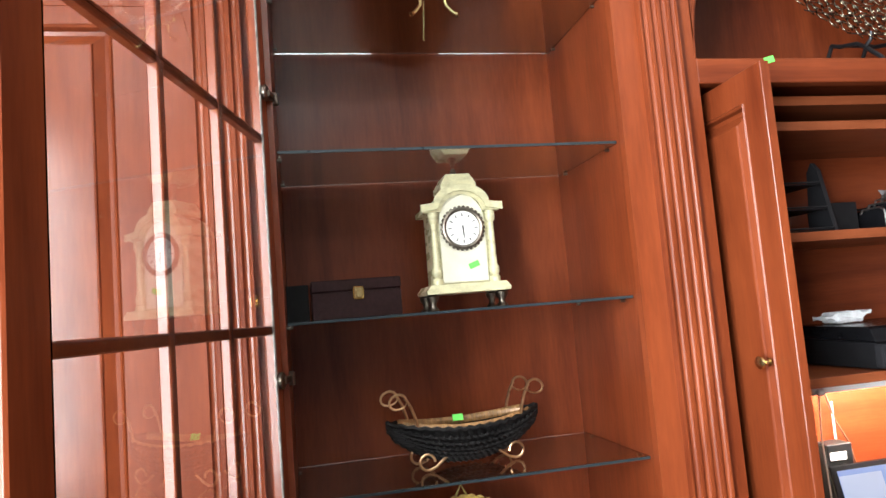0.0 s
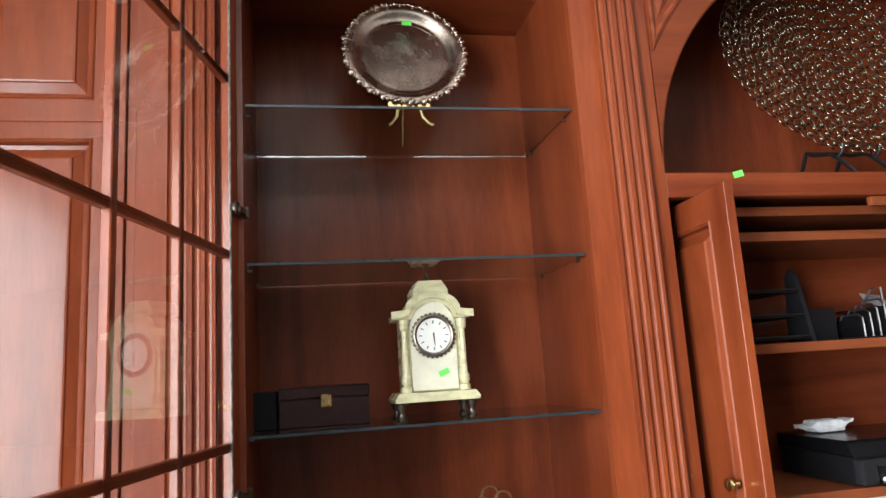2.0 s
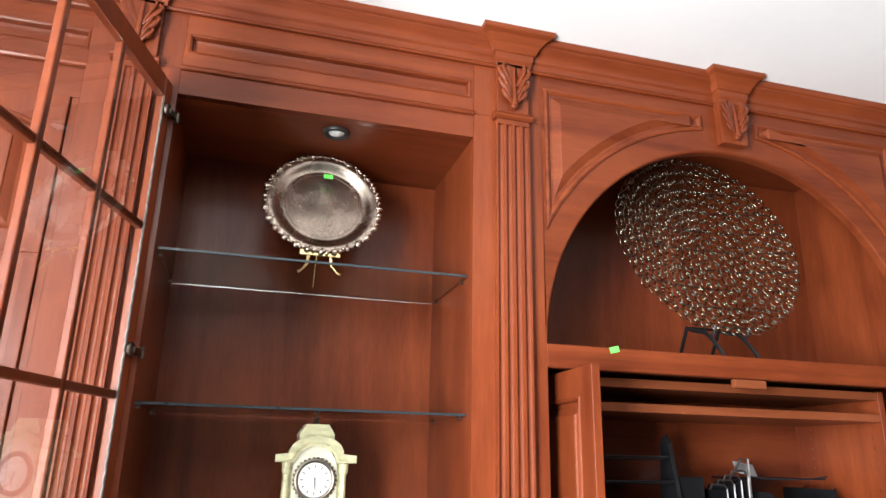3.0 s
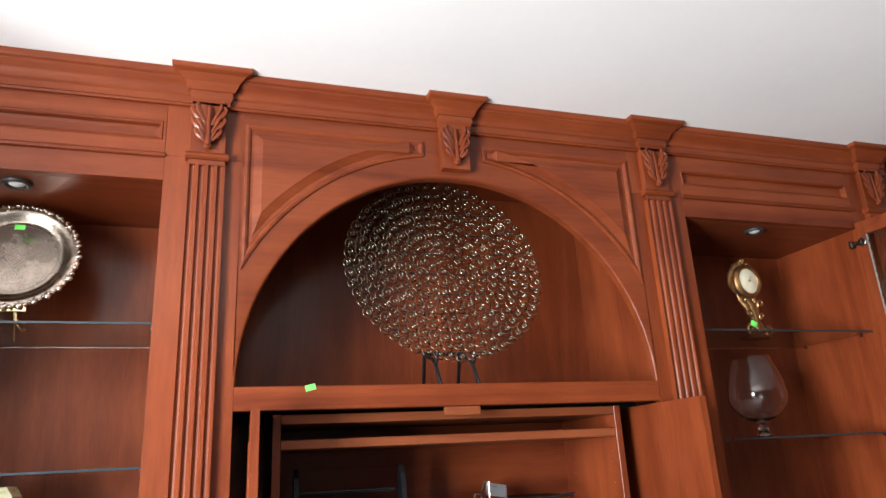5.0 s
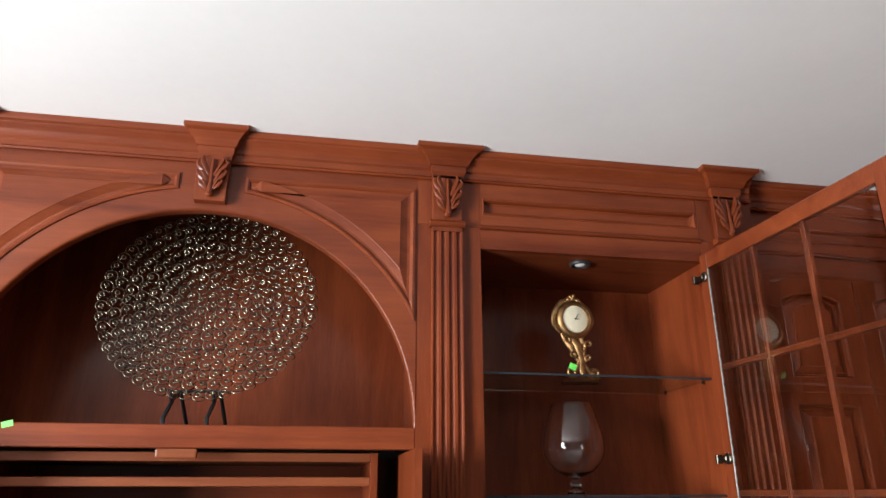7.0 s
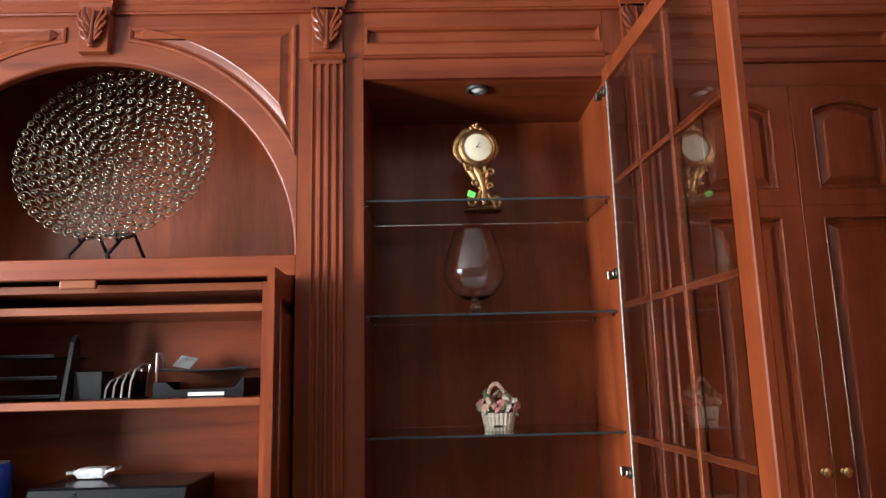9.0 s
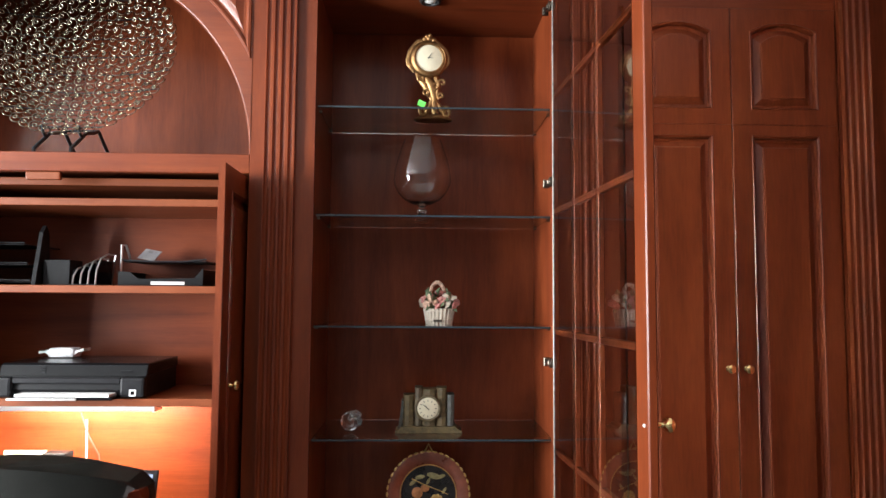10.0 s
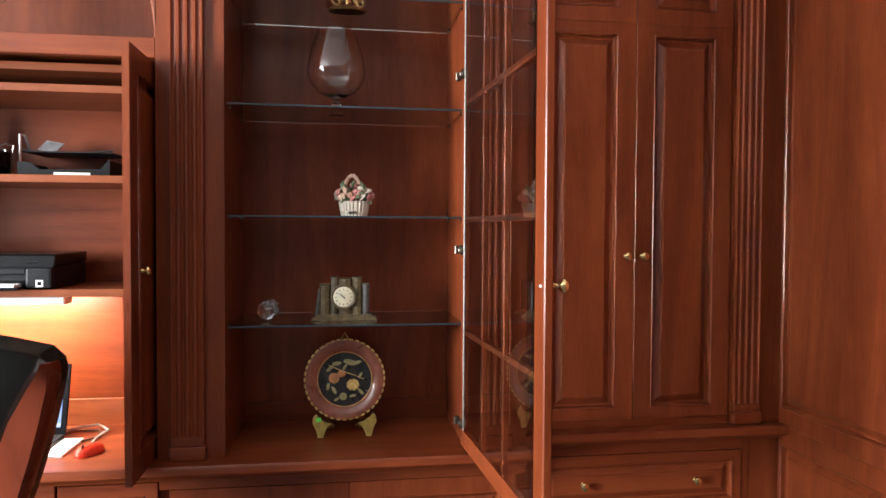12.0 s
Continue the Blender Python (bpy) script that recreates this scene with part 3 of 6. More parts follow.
def glazed_door(cab, hinge, direction, z0, z1, inner):
    """A glazed door of three by five panes that stands open; direction: its way from the hinge, in plan; inner: the side the hinges are on."""
    d = Vector((*direction, 0)).normalized()
    place = Matrix.Translation((hinge[0], hinge[1], 0)) @ Matrix.Rotation(math.atan2(d.y, d.x), 4, "Z")
    w, th, st = 0.802, 0.022, 0.066
    a = -th if inner < 0 else 0.0
    b = a + th

    def put(bm):
        return moved(bm, place)
    door = part("door", put(box(w - st, w, a, b, z0, z1, 0.003)), CHERRY, cab, "open cherry door with clear glass panes")
    part("stile", put(box(0, 0.040, a, b, z0, z1, 0.003)), CHERRY, door)
    part("rail", put(box(0.0401, w - st - 0.0001, a, b, z1 - 0.055, z1, 0.003)), CHERRY_X, door)
    part("rail", put(box(0.0401, w - st - 0.0001, a, b, z0, z0 + 0.058, 0.003)), CHERRY_X, door)
    gx0, gx1, gz0, gz1 = 0.0402, w - st - 0.0002, z0 + 0.0582, z1 - 0.0552
    xs = [gx0, 0.262, 0.478, gx1]
    zs = [gz0, 1.285, 1.660, 2.045, 2.428, gz1]
    mid = a + 0.0016 if inner < 0 else b - 0.0016         # the glass lies on the inner face, over the bars
    ba, bb = (a + 0.0035, b - 0.002) if inner < 0 else (a + 0.002, b - 0.0035)
    for x in xs[1:-1]:
        part("muntin", put(box(x - 0.009, x + 0.009, ba, bb, gz0, gz1, 0.002)), CHERRY, door)
    for z in zs[1:-1]:
        for p, q in zip(xs, xs[1:]):
            part("muntin", put(box(p + 0.0092 * (p > gx0), q - 0.0092 * (q < gx1), ba + 0.0005, bb - 0.0005, z - 0.009, z + 0.009, 0.002)), CHERRY_X, door)
    for p, q in zip(xs, xs[1:]):
        for r, s in zip(zs, zs[1:]):
            part("pane", put(box(p, q, mid - 0.0014, mid + 0.0014, r, s, 0)), PANE, door, "clear glass pane")
    side = a - 0.002 if inner < 0 else b + 0.002
    cut = side + 0.0065 * -inner
    bm = box(gx0 - 0.002, gx0 + 0.002, min(side, cut), max(side, cut), gz0, gz1, 0.001)
    for i in range(60):
        z = gz0 + (gz1 - gz0) * (i + 0.5) / 60
        box(gx0 + 0.002, gx0 + 0.0045, min(side, cut) + 0.001, max(side, cut) - 0.001, z - 0.009, z + 0.009, 0, bm)
    part("glazing_strip", put(bm), GLAZING, door, "beaded metal glazing strip")
    for z in (2.735, 2.145, 1.56, 0.975):
        bm = lathe([(0, 0), (0.017, 0), (0.017, 0.006), (0.014, 0.008), (0, 0.008)], (0.022, side, z), 16, Matrix.Rotation(radians(90 if inner < 0 else -90), 4, "X"))
        s2 = side + 0.012 * inner
        box(-0.020, 0.022, min(side, s2), max(side, s2), z - 0.007, z + 0.007, 0.002, bm)
        box(-0.028, -0.016, min(side, s2) - 0.004, max(side, s2) + 0.004, z - 0.014, z + 0.014, 0.002, bm)
        part("hinge", put(bm), BRONZE, door, "concealed metal hinge")
    out = -inner
    k = Vector((w - 0.026, (a if out < 0 else b), 1.50))
    knob(door, place @ k, place.to_3x3() @ Vector((0, out, 0)), 1.12, 1.5)
    cc = Vector((w - 0.020, (b + 0.001 if inner > 0 else a - 0.001), 1.50))
    part("catch", ball(place @ cc, (0.004, 0.004, 0.004), u=8, v=6), WHITE_P, door, "small white catch")
    return door


right_cab = display_cabinet(2.330, 3.120, " standing open")
glazed_door(right_cab, (3.126, 1.412), (0.062, -0.998), 0.897, 2.818, -1)
left_cab = display_cabinet(mirror(3.120), mirror(2.330), " folded back wide")
glazed_door(left_cab, (-0.213, 1.412), (-0.257, -0.966), 0.897, 2.818, 1)

for cx in (2.706, 0.234):
    ob = thing("downlight", (cx, 1.503, NICHE_TOP - 0.012), "small recessed round lamp with a black rim, in the cabinet top", "lamp", "cabinet downlights")
    part("rim", torus((cx, 1.503, NICHE_TOP - 0.004), 0.031, 0.0075, n=32), DARK_HOLE, ob, smooth=True)
    part("lens", lathe([(0, -0.012), (0.012, -0.010), (0.020, -0.006), (0.024, -0.001), (0.024, 0.0)], (cx, 1.503, NICHE_TOP - 0.0005), 24), LENS, ob, "frosted glass lens", True)

# ledge and base cabinets
solo("ledge_middle", ledge(mirror(X_IN), X_IN, F - 0.012, 1.885), CHERRY_X, "cherry ledge and desk top with a moulded front edge", "ledge", kind="structure", smooth=True)
for s, a, b in (("right", X_IN + 0.0005, EAST), ("left", mirror(EAST), mirror(X_IN) - 0.0005)):
    bm = ledge(a, b, C + 0.006, 1.885)
    bmesh.ops.translate(bm, verts=bm.verts, vec=(0, 0, 0.028))
    solo("ledge_" + s, bm, CHERRY_X, "cherry ledge with a moulded front edge under the cupboard", "ledge", kind="structure", smooth=True)


def base_cabinet(x0, x1, doors):
    ob = thing("base_cabinet", ((x0 + x1) / 2, F, 0), "low cherry base cabinet with panelled doors under the ledge", "cabinet", "base cabinets")
    part("body", box(x0, x1, F + 0.022, 1.885, 0.0, 0.819, 0), CHERRY, ob)
    part("top_rail", box(x0, x1, F, F + 0.0215, 0.785, 0.8195, 0.001), CHERRY_X, ob)
    w = (x1 - x0 - 0.06) / doors
    for i in range(doors):
        d = part("door", panel_face(x0 + 0.03 + w * i + 0.0015, x0 + 0.03 + w * (i + 1) - 0.0015, 0.11, 0.783, F, 0.0215, 0.055), CHERRY, ob)
        knob(d, (x0 + 0.03 + w * (i + 1) - 0.03 if i % 2 == 0 else x0 + 0.03 + w * i + 0.03, F, 0.70), (0, -1, 0))
    return ob


base_cabinet(2.125, X_IN, 2)
base_cabinet(mirror(X_IN), mirror(2.125), 2)

# ---- tall cupboards ----


def tall_cupboard(x0, x1, z0=0.913):
    ob = thing("tall_cupboard", ((x0 + x1) / 2, C, 0), "tall cherry cupboard, two closed panelled doors over a drawer", "cupboard", "tall cupboards")
    part("body", box(x0 + 0.01, x1 - 0.005, C + 0.026, 1.885, 0, 3.05, 0), CHERRY, ob)
    part("plinth_rail", box(x0, x1, C + 0.004, C + 0.0255, z0, z0 + 0.028, 0.001), CHERRY_X, ob)
    part("header", box(x0, x1, C + 0.004, C + 0.0255, 2.782, 2.8672, 0.001), CHERRY_X, ob)
    l, r = (0.028, 0.008) if x0 > 1 else (0.008, 0.028)
    part("stile", box(x0, x0 + l - 0.002, C + 0.004, C + 0.0255, z0 + 0.0285, 2.7815, 0.001), CHERRY, ob)
    part("stile", box(x1 - r + 0.002, x1, C + 0.004, C + 0.0255, z0 + 0.0285, 2.7815, 0.001), CHERRY, ob)
    frieze(ob, x0, x1, C)
    a, b = x0 + l, x1 - r
    m = (a + b) / 2
    for p, q, kx in ((a, m - 0.0015, m - 0.031), (m + 0.0015, b, m + 0.031)):
        bm = panel_face(p, q, z0 + 0.03, 2.368, C - 0.006, 0.030, 0.066, top=0.038, bottom=0.040)
        panel_face(p, q, 2.3682, 2.780, C - 0.006, 0.030, 0.066, bm, rise=0.030, top=0.050, bottom=0.052)
        d = part("door", bm, CHERRY, ob)
        knob(d, (kx, C - 0.006, 1.535), (0, -1, 0))
    e0, e1 = (x0, x1 + 0.085) if x0 > 1 else (x0 - 0.085, x1)       # the base runs on under the pilaster
    for p, q in ((e0, e0 + 0.026), (e1 - 0.028, e1)):
        part("base_stile", box(p, q, C + 0.004, C + 0.0255, 0, 0.847, 0.001), CHERRY, ob)
    part("base_rail", box(e0 + 0.0265, e1 - 0.0285, C + 0.004, C + 0.0255, 0.8145, 0.847, 0.001), CHERRY_X, ob)
    d = part("drawer", panel_face(e0 + 0.028, e1 - 0.03, 0.595, 0.813, C, 0.0255, 0.034), CHERRY_X, ob)
    for kx in (3.567, 4.0):
        knob(d, (kx if x0 > 1 else mirror(kx), C + 0.001, 0.708), (0, -1, 0))
    for p, q in ((e0 + 0.028, m - 0.002), (m + 0.002, e1 - 0.03)):
        part("lower_door", panel_face(p, q, 0.11, 0.585, C, 0.0255, 0.055), CHERRY, ob)
    return ob


tall_cupboard(X_IN + 0.014, 4.128)
tall_cupboard(mirror(4.128), mirror(X_IN) - 0.014)

# ---- the arched desk unit ----
A0, A1, SILL, RAD = 0.820, 2.120, 2.228, 0.645
unit = thing("desk_unit", (MID, F, LEDGE), "cherry desk unit with a round arch above open pocket doors", "desk unit")


def arch_pts(r, a0, a1, n):
    return [(MID + r * math.cos(radians(a0 + (a1 - a0) * i / n)), SILL + r * math.sin(radians(a0 + (a1 - a0) * i / n))) for i in range(n + 1)]


# face board with the arch cut out of it, a sunk band round the spandrels
bm = bmesh.new()
N = 48
inner = arch_pts(RAD, 180, 0, N)
outer = []
for x, z in inner:
    outer.append((min(max(MID + (x - MID) * (A1 - A0) / 2 / RAD, A0), A1), 3.06))
sections = [[(x, F, z) for x, z in outer]]
for grow, y in ((0.0085, 0.0), (0.0040, 0.0012), (0.0012, 0.0040), (0.0, 0.0085), (0.0, 0.03)):
    sections.append([(x, F + y, max(z, SILL)) for x, z in arch_pts(RAD + grow, 180, 0, N)])
sections.append([(x, F + 0.03, z) for x, z in outer])
sections = [[bm.verts.new(p) for p in row] for row in sections]
for p, q in zip(sections, sections[1:] + sections[:1]):
    for i in range(N):
        bm.faces.new((p[i], p[i + 1], q[i + 1], q[i]))
for i in (0, N):
    bm.faces.new([row[i] for row in sections])
part("arch_face", bm, CHERRY_X, unit, smooth=True)


def spandrel(sign):
    """A raised frame round the three-cornered panel beside the arch, with the panel's field inside it."""
    def shape(d):
        r = 0.722 + d
        xl, zt, xr = 0.640 - d, 2.990 - d, 0.103 + d
        a0 = math.acos(min(1, xl / r))
        a1 = math.acos(min(1, xr / r))
        pts = [(xl, zt)] + [(r * math.cos(a0 + (a1 - a0) * i / 24), SILL + r * math.sin(a0 + (a1 - a0) * i / 24)) for i in range(25)] + [(xr, zt)]
        return [(MID + sign * x, z) for x, z in pts]
    bm = bmesh.new()
    rings = [[bm.verts.new((x, y, z)) for x, z in shape(d)] for d, y in ((-0.004, F + 0.002), (-0.003, F - 0.006), (0.004, F - 0.008), (0.010, F - 0.005), (0.014, F - 0.0012))]
    for a, b in zip(rings, rings[1:]):
        for i in range(len(a)):
            bm.faces.new((a[i], a[(i + 1) % len(a)], b[(i + 1) % len(b)], b[i]))
    m = part("spandrel_moulding", bm, CHERRY_X, unit)
    bm = bmesh.new()
    rings = [[bm.verts.new((x, y, z)) for x, z in shape(d)] for d, y in ((0.0142, F - 0.0006), (0.022, F - 0.001), (0.043, F - 0.0100), (0.046, F - 0.0120))]
    for a, b in zip(rings, rings[1:]):
        for i in range(len(a)):
            bm.faces.new((a[i], a[(i + 1) % len(a)], b[(i + 1) % len(b)], b[i]))
    bm.faces.new(rings[-1])
    part("spandrel_field", bm, CHERRY_X, unit)


spandrel(-1)
spandrel(1)
key = part("keystone", prism([(MID - 0.046, 2.895), (MID + 0.046, 2.895), (MID + 0.050, 3.045), (MID - 0.050, 3.045)], "y", F - 0.030, F - 0.0005, bev=0.002), CHERRY, unit)
part("leaf_carving", leaf_carving(MID, F - 0.030, 2.905, 3.032, 0.082), CHERRY, key, smooth=True)
part("cap", cap_mould(MID + 0.004, F - 0.032, 3.035, 3.1375, 0.050, 0.048), CHERRY_X, key)
part("sill_rail", box(A0, A1, F, F + 0.03, 2.165, SILL - 0.0002, 0.002), CHERRY_X, unit)
part("arch_floor", box(A0 - 0.02, A1 + 0.02, F + 0.0302, 1.87, 2.190, SILL - 0.001, 0), CHERRY_X, unit)
part("arch_back", box(A0 - 0.04, A1 + 0.04, 1.87, 1.885, 2.19, 3.02, 0), CHERRY, unit)
for x in (A0 - 0.04, A1 + 0.02):
    part("arch_side", box(x, x + 0.02, F + 0.031, 1.87, 2.19, 3.02, 0), CHERRY, unit)
part("arch_ceiling", box(A0 - 0.02, A1 + 0.02, F + 0.031, 1.87, 3.0, 3.02, 0), CHERRY_X, unit)
part("latch_block", box(1.402, 1.512, F + 0.006, F + 0.024, 2.138, 2.1645, 0.005), CHERRY_EDGE, unit)
H0, H1, HB = 0.929, 2.022, 1.872
for x in (H0, H1 - 0.022):
    bm = box(x, x + 0.022, 1.503, HB, LEDGE, 2.160, 0.001)
    part("carcass_side", bm, CHERRY, unit)
    for z in [1.50 + 0.032 * i for i in range(9)] + [1.86 + 0.032 * i for i in range(7)]:
        for yy in (1.545, 1.80):
            xx = x + 0.022 if x < 1 else x
            part("pin_hole", lathe([(0, -0.0006), (0.0028, -0.0006), (0.0028, 0.0006), (0, 0.0006)], (xx, yy, z), 8, Matrix.Rotation(radians(90), 4, "Y")), BRONZE, unit)
part("carcass_back", box(H0, H1, HB, HB + 0.012, LEDGE, 2.16, 0), CHERRY_X, unit)
for z in (2.146, 2.078, 1.786, 1.414):
    part("shelf", box(H0 + 0.0222, H1 - 0.0222, 1.505, HB - 0.0002, z - 0.0125, z + 0.0125, 0.0015), CHERRY_EDGE, unit)
part("back_strip", box(H0 + 0.0224, H1 - 0.0224, HB - 0.014, HB - 0.0004, LEDGE, LEDGE + 0.10, 0.002), CHERRY_EDGE, unit)
part("side_wall", box(A0 - 0.022, A0 - 0.002, F + 0.031, 1.885, LEDGE, 2.16, 0), CHERRY, unit)
part("side_wall", box(A1 + 0.002, A1 + 0.022, F + 0.031, 1.885, LEDGE, 2.16, 0), CHERRY, unit)
part("pocket_back", box(A0, H0, 1.872, 1.884, LEDGE, 2.16, 0), CHERRY, unit)
part("pocket_back", box(H1, A1, 1.872, 1.884, LEDGE, 2.16, 0), CHERRY, unit)


def pocket_door(hinge, angle, out):
    """A panelled door swung open and pushed half into its pocket; angle: its turn in plan; out: -1 for a face towards -x."""
    w = 0.62
    bm = panel_face(0, w, 0.882, 2.156, 0, 0.021, 0.072)
    place = Matrix.Translation((hinge[0], hinge[1], 0)) @ Matrix.Rotation(radians(angle), 4, "Z")
    d = part("pocket_door", moved(bm, place), CHERRY, unit, "panelled pocket door standing open")
    kx = w - 0.095 if out < 0 else 0.095
    knob(d, place @ Vector((kx, 0, 1.50)), place.to_3x3() @ Vector((0, -1, 0)))
    return d


# the panelled faces look away from the desk opening
pocket_door((2.110, 1.185), 90, 1)
pocket_door((0.880, 1.866), -92, -1)
# knee space under the desk top
part("desk_apron", box(A0 + 0.31, A1 - 0.31, F + 0.004, F + 0.026, 0.72, 0.819, 0.002), CHERRY_X, unit)


def pedestal(x0, x1):
    ob = thing("desk_pedestal", ((x0 + x1) / 2, F, 0), "cherry drawer pedestal under the desk top", "pedestal", "desk pedestals")
    part("body", box(x0, x1, F + 0.024, 1.885, 0, 0.819, 0), CHERRY, ob)
    for z0, z1 in ((0.62, 0.81), (0.37, 0.615), (0.11, 0.365)):
        d = part("drawer", panel_face(x0 + 0.004, x1 - 0.004, z0, z1, F, 0.0235, 0.04), CHERRY_X, ob)
        knob(d, ((x0 + x1) / 2, F, (z0 + z1) / 2), (0, -1, 0))


pedestal(A0 + 0.006, A0 + 0.305)
pedestal(A1 - 0.305, A1 + 0.004)


# ---- things on the shelves of the left cabinet ----
S1, S2, S3, S4 = [z + 0.0032 for z in SHELVES]


def dial_marks(cx, y, cz, r, parent, hands=((0.62, -150), (0.42, -85))):
    """Hour strokes and two hands on a dial that looks towards -y."""
    for i in range(12):
        a = radians(30 * i)
        bm = box(-0.0011, 0.0011, -0.0004, 0.0004, -r * 0.09, r * 0.09, 0)
        part("hour_mark", moved(bm, Matrix.Translation((cx + 0.78 * r * math.sin(a), y - 0.0006, cz + 0.78 * r * math.cos(a))) @ Matrix.Rotation(a, 4, "Y")), INK, parent)
    for f, a in hands:
        bm = prism([(-0.0016, -0.006), (0.0016, -0.006), (0.0005, r * f), (-0.0005, r * f)], "y", -0.0004, 0.0004)
        part("clock_hand", moved(bm, Matrix.Translation((cx, y - 0.0016, cz)) @ Matrix.Rotation(radians(a), 4, "Y")), INK, parent)


FACE = Matrix.Rotation(radians(90), 4, "X")     # turns a lathe's z towards -y


def mantel_clock():
    cx, y0, y1, z = 0.252, 1.600, 1.710, S3
    ob = thing("mantel_clock", (cx, 1.655, z), "cream onyx mantel clock with columns, arched top and bronze feet", "clock")
    for x in (cx - 0.087, cx + 0.087):
        for y in (y0 + 0.01, y1 - 0.01):
            part("foot", lathe([(0, 0), (0.013, 0), (0.014, 0.004), (0.009, 0.010), (0.008, 0.018), (0.015, 0.030), (0.016, 0.036), (0.012, 0.040), (0, 0.040)], (x, y, z), 16), BRONZE, ob, "dark bronze foot", True)
    part("base_slab", prism([(cx - 0.103, z + 0.040), (cx + 0.103, z + 0.040), (cx + 0.105, z + 0.048), (cx + 0.094, z + 0.062), (cx - 0.094, z + 0.062), (cx - 0.105, z + 0.048)], "y", y0 - 0.022, y1 + 0.010, bev=0.002), ONYX, ob)
    part("body", box(cx - 0.076, cx + 0.076, y0 + 0.012, y1, z + 0.0622, z + 0.250, 0.002), ONYX, ob)
    arch = [(cx - 0.057, z + 0.066), (cx + 0.057, z + 0.066), (cx + 0.057, z + 0.215)] + [(cx + 0.057 * math.cos(radians(a)), z + 0.215 + 0.070 * math.sin(radians(a))) for a in range(15, 180, 15)] + [(cx - 0.057, z + 0.215)]
    part("front_plate", prism(arch, "y", y0 + 0.004, y0 + 0.0118, bev=0.001), ONYX_PALE, ob)
    for s in (-1, 1):
        x = cx + s * 0.072
        col = part("column", lathe([(0, 0), (0.014, 0), (0.014, 0.012), (0.010, 0.016), (0.013, 0.024), (0.013, 0.036), (0.009, 0.042), (0.0085, 0.10), (0.0075, 0.148), (0.011, 0.152), (0.0125, 0.160), (0.0125, 0.176), (0, 0.176)], (x, y0 + 0.004, z + 0.0625), 20), ONYX, ob, smooth=True)
    # moulded cornice that follows the arch
    def top_line(d):
        h = [(-0.096 - d, 0.240 - 0), (-0.096 - d, 0.252 + d), (-0.067, 0.254 + d)]
        arc = [(-(0.066 + d * 0.6) * math.cos(radians(a)), 0.254 + d + 0.046 * math.sin(radians(a))) for a in range(10, 171, 10)]
        return [(cx + x, z + v) for x, v in h + arc + [(0.067, 0.254 + d), (0.096 + d, 0.252 + d), (0.096 + d, 0.240)]]
    under = [(cx + 0.052 * math.cos(radians(a)), z + 0.240 + 0.042 * math.sin(radians(a))) for a in range(0, 181, 12)]
    part("cornice", prism(top_line(0.0) + under, "y", y0 - 0.004, y1 + 0.004, bev=0.0015), ONYX, ob)
    part("cornice_lip", prism(top_line(0.007) + [(cx + 0.060 * math.cos(radians(a)), z + 0.247 + 0.043 * math.sin(radians(a))) for a in range(0, 181, 12)], "y", y0 - 0.012, y0 - 0.0045, bev=0.0015), ONYX, ob)
    part("pediment", prism([(cx - 0.045, z + 0.298), (cx + 0.045, z + 0.298), (cx + 0.045, z + 0.312), (cx + 0.036, z + 0.322), (cx + 0.030, z + 0.336), (cx - 0.030, z + 0.336), (cx - 0.036, z + 0.322), (cx - 0.045, z + 0.312)], "y", y0 + 0.008, y1 - 0.004, bev=0.002), ONYX, ob)
    part("finial", lathe([(0, 0), (0.010, 0), (0.010, 0.003), (0.006, 0.005), (0.009, 0.008), (0.006, 0.011), (0.008, 0.014), (0.005, 0.017), (0.006, 0.021), (0, 0.024)], (cx, 1.655, z + 0.336), 14), BRONZE, ob, "dark ribbed finial", True)
    dc = (cx, y0 + 0.0035, z + 0.198)
    d = part("dial", lathe([(0, 0.006), (0.042, 0.006), (0.043, 0.004), (0.043, 0)], dc, 40, FACE), DIAL, ob, "white clock dial")
    bm = torus((dc[0], dc[1] - 0.005, dc[2]), 0.0475, 0.0055, FACE, 48, 8)
    for i in range(30):
        a = 2 * math.pi * i / 30
        ball((dc[0] + 0.0525 * math.cos(a), dc[1] - 0.005, dc[2] + 0.0525 * math.sin(a)), (0.0042, 0.004, 0.0042), bm, 8, 5)
    part("bezel", bm, BRONZE, ob, "dark beaded bezel", True)
    dial_marks(dc[0], dc[1] - 0.0062, dc[2], 0.042, d, ((0.6, 175), (0.42, 178)))
    sticker(ob, (cx + 0.022, y0 + 0.0025, z + 0.107), 0.026, 0.014, 0, -20)


mantel_clock()

ob = thing("keepsake_box", (-0.035, 1.66, S3), "dark brown leatherette box with a brass clasp", "box")
part("box_base", box(-0.122, 0.088, 1.600, 1.740, S3, S3 + 0.064, 0.002), LEATHERBOX, ob)
part("box_lid", box(-0.123, 0.089, 1.599, 1.741, S3 + 0.0645, S3 + 0.092, 0.003), LEATHERBOX, ob)
bm = box(-0.026, -0.001, 1.594, 1.5989, S3 + 0.044, S3 + 0.074, 0.003)
box(-0.020, -0.007, 1.590, 1.594, S3 + 0.048, S3 + 0.064, 0.001, bm)
part("clasp", bm, BRASS, ob, "small brass clasp")
solo("card_box", box(-0.194, -0.128, 1.610, 1.740, S3, S3 + 0.086, 0.002), BLACKBOX, "plain black box beside the leatherette box", "box")


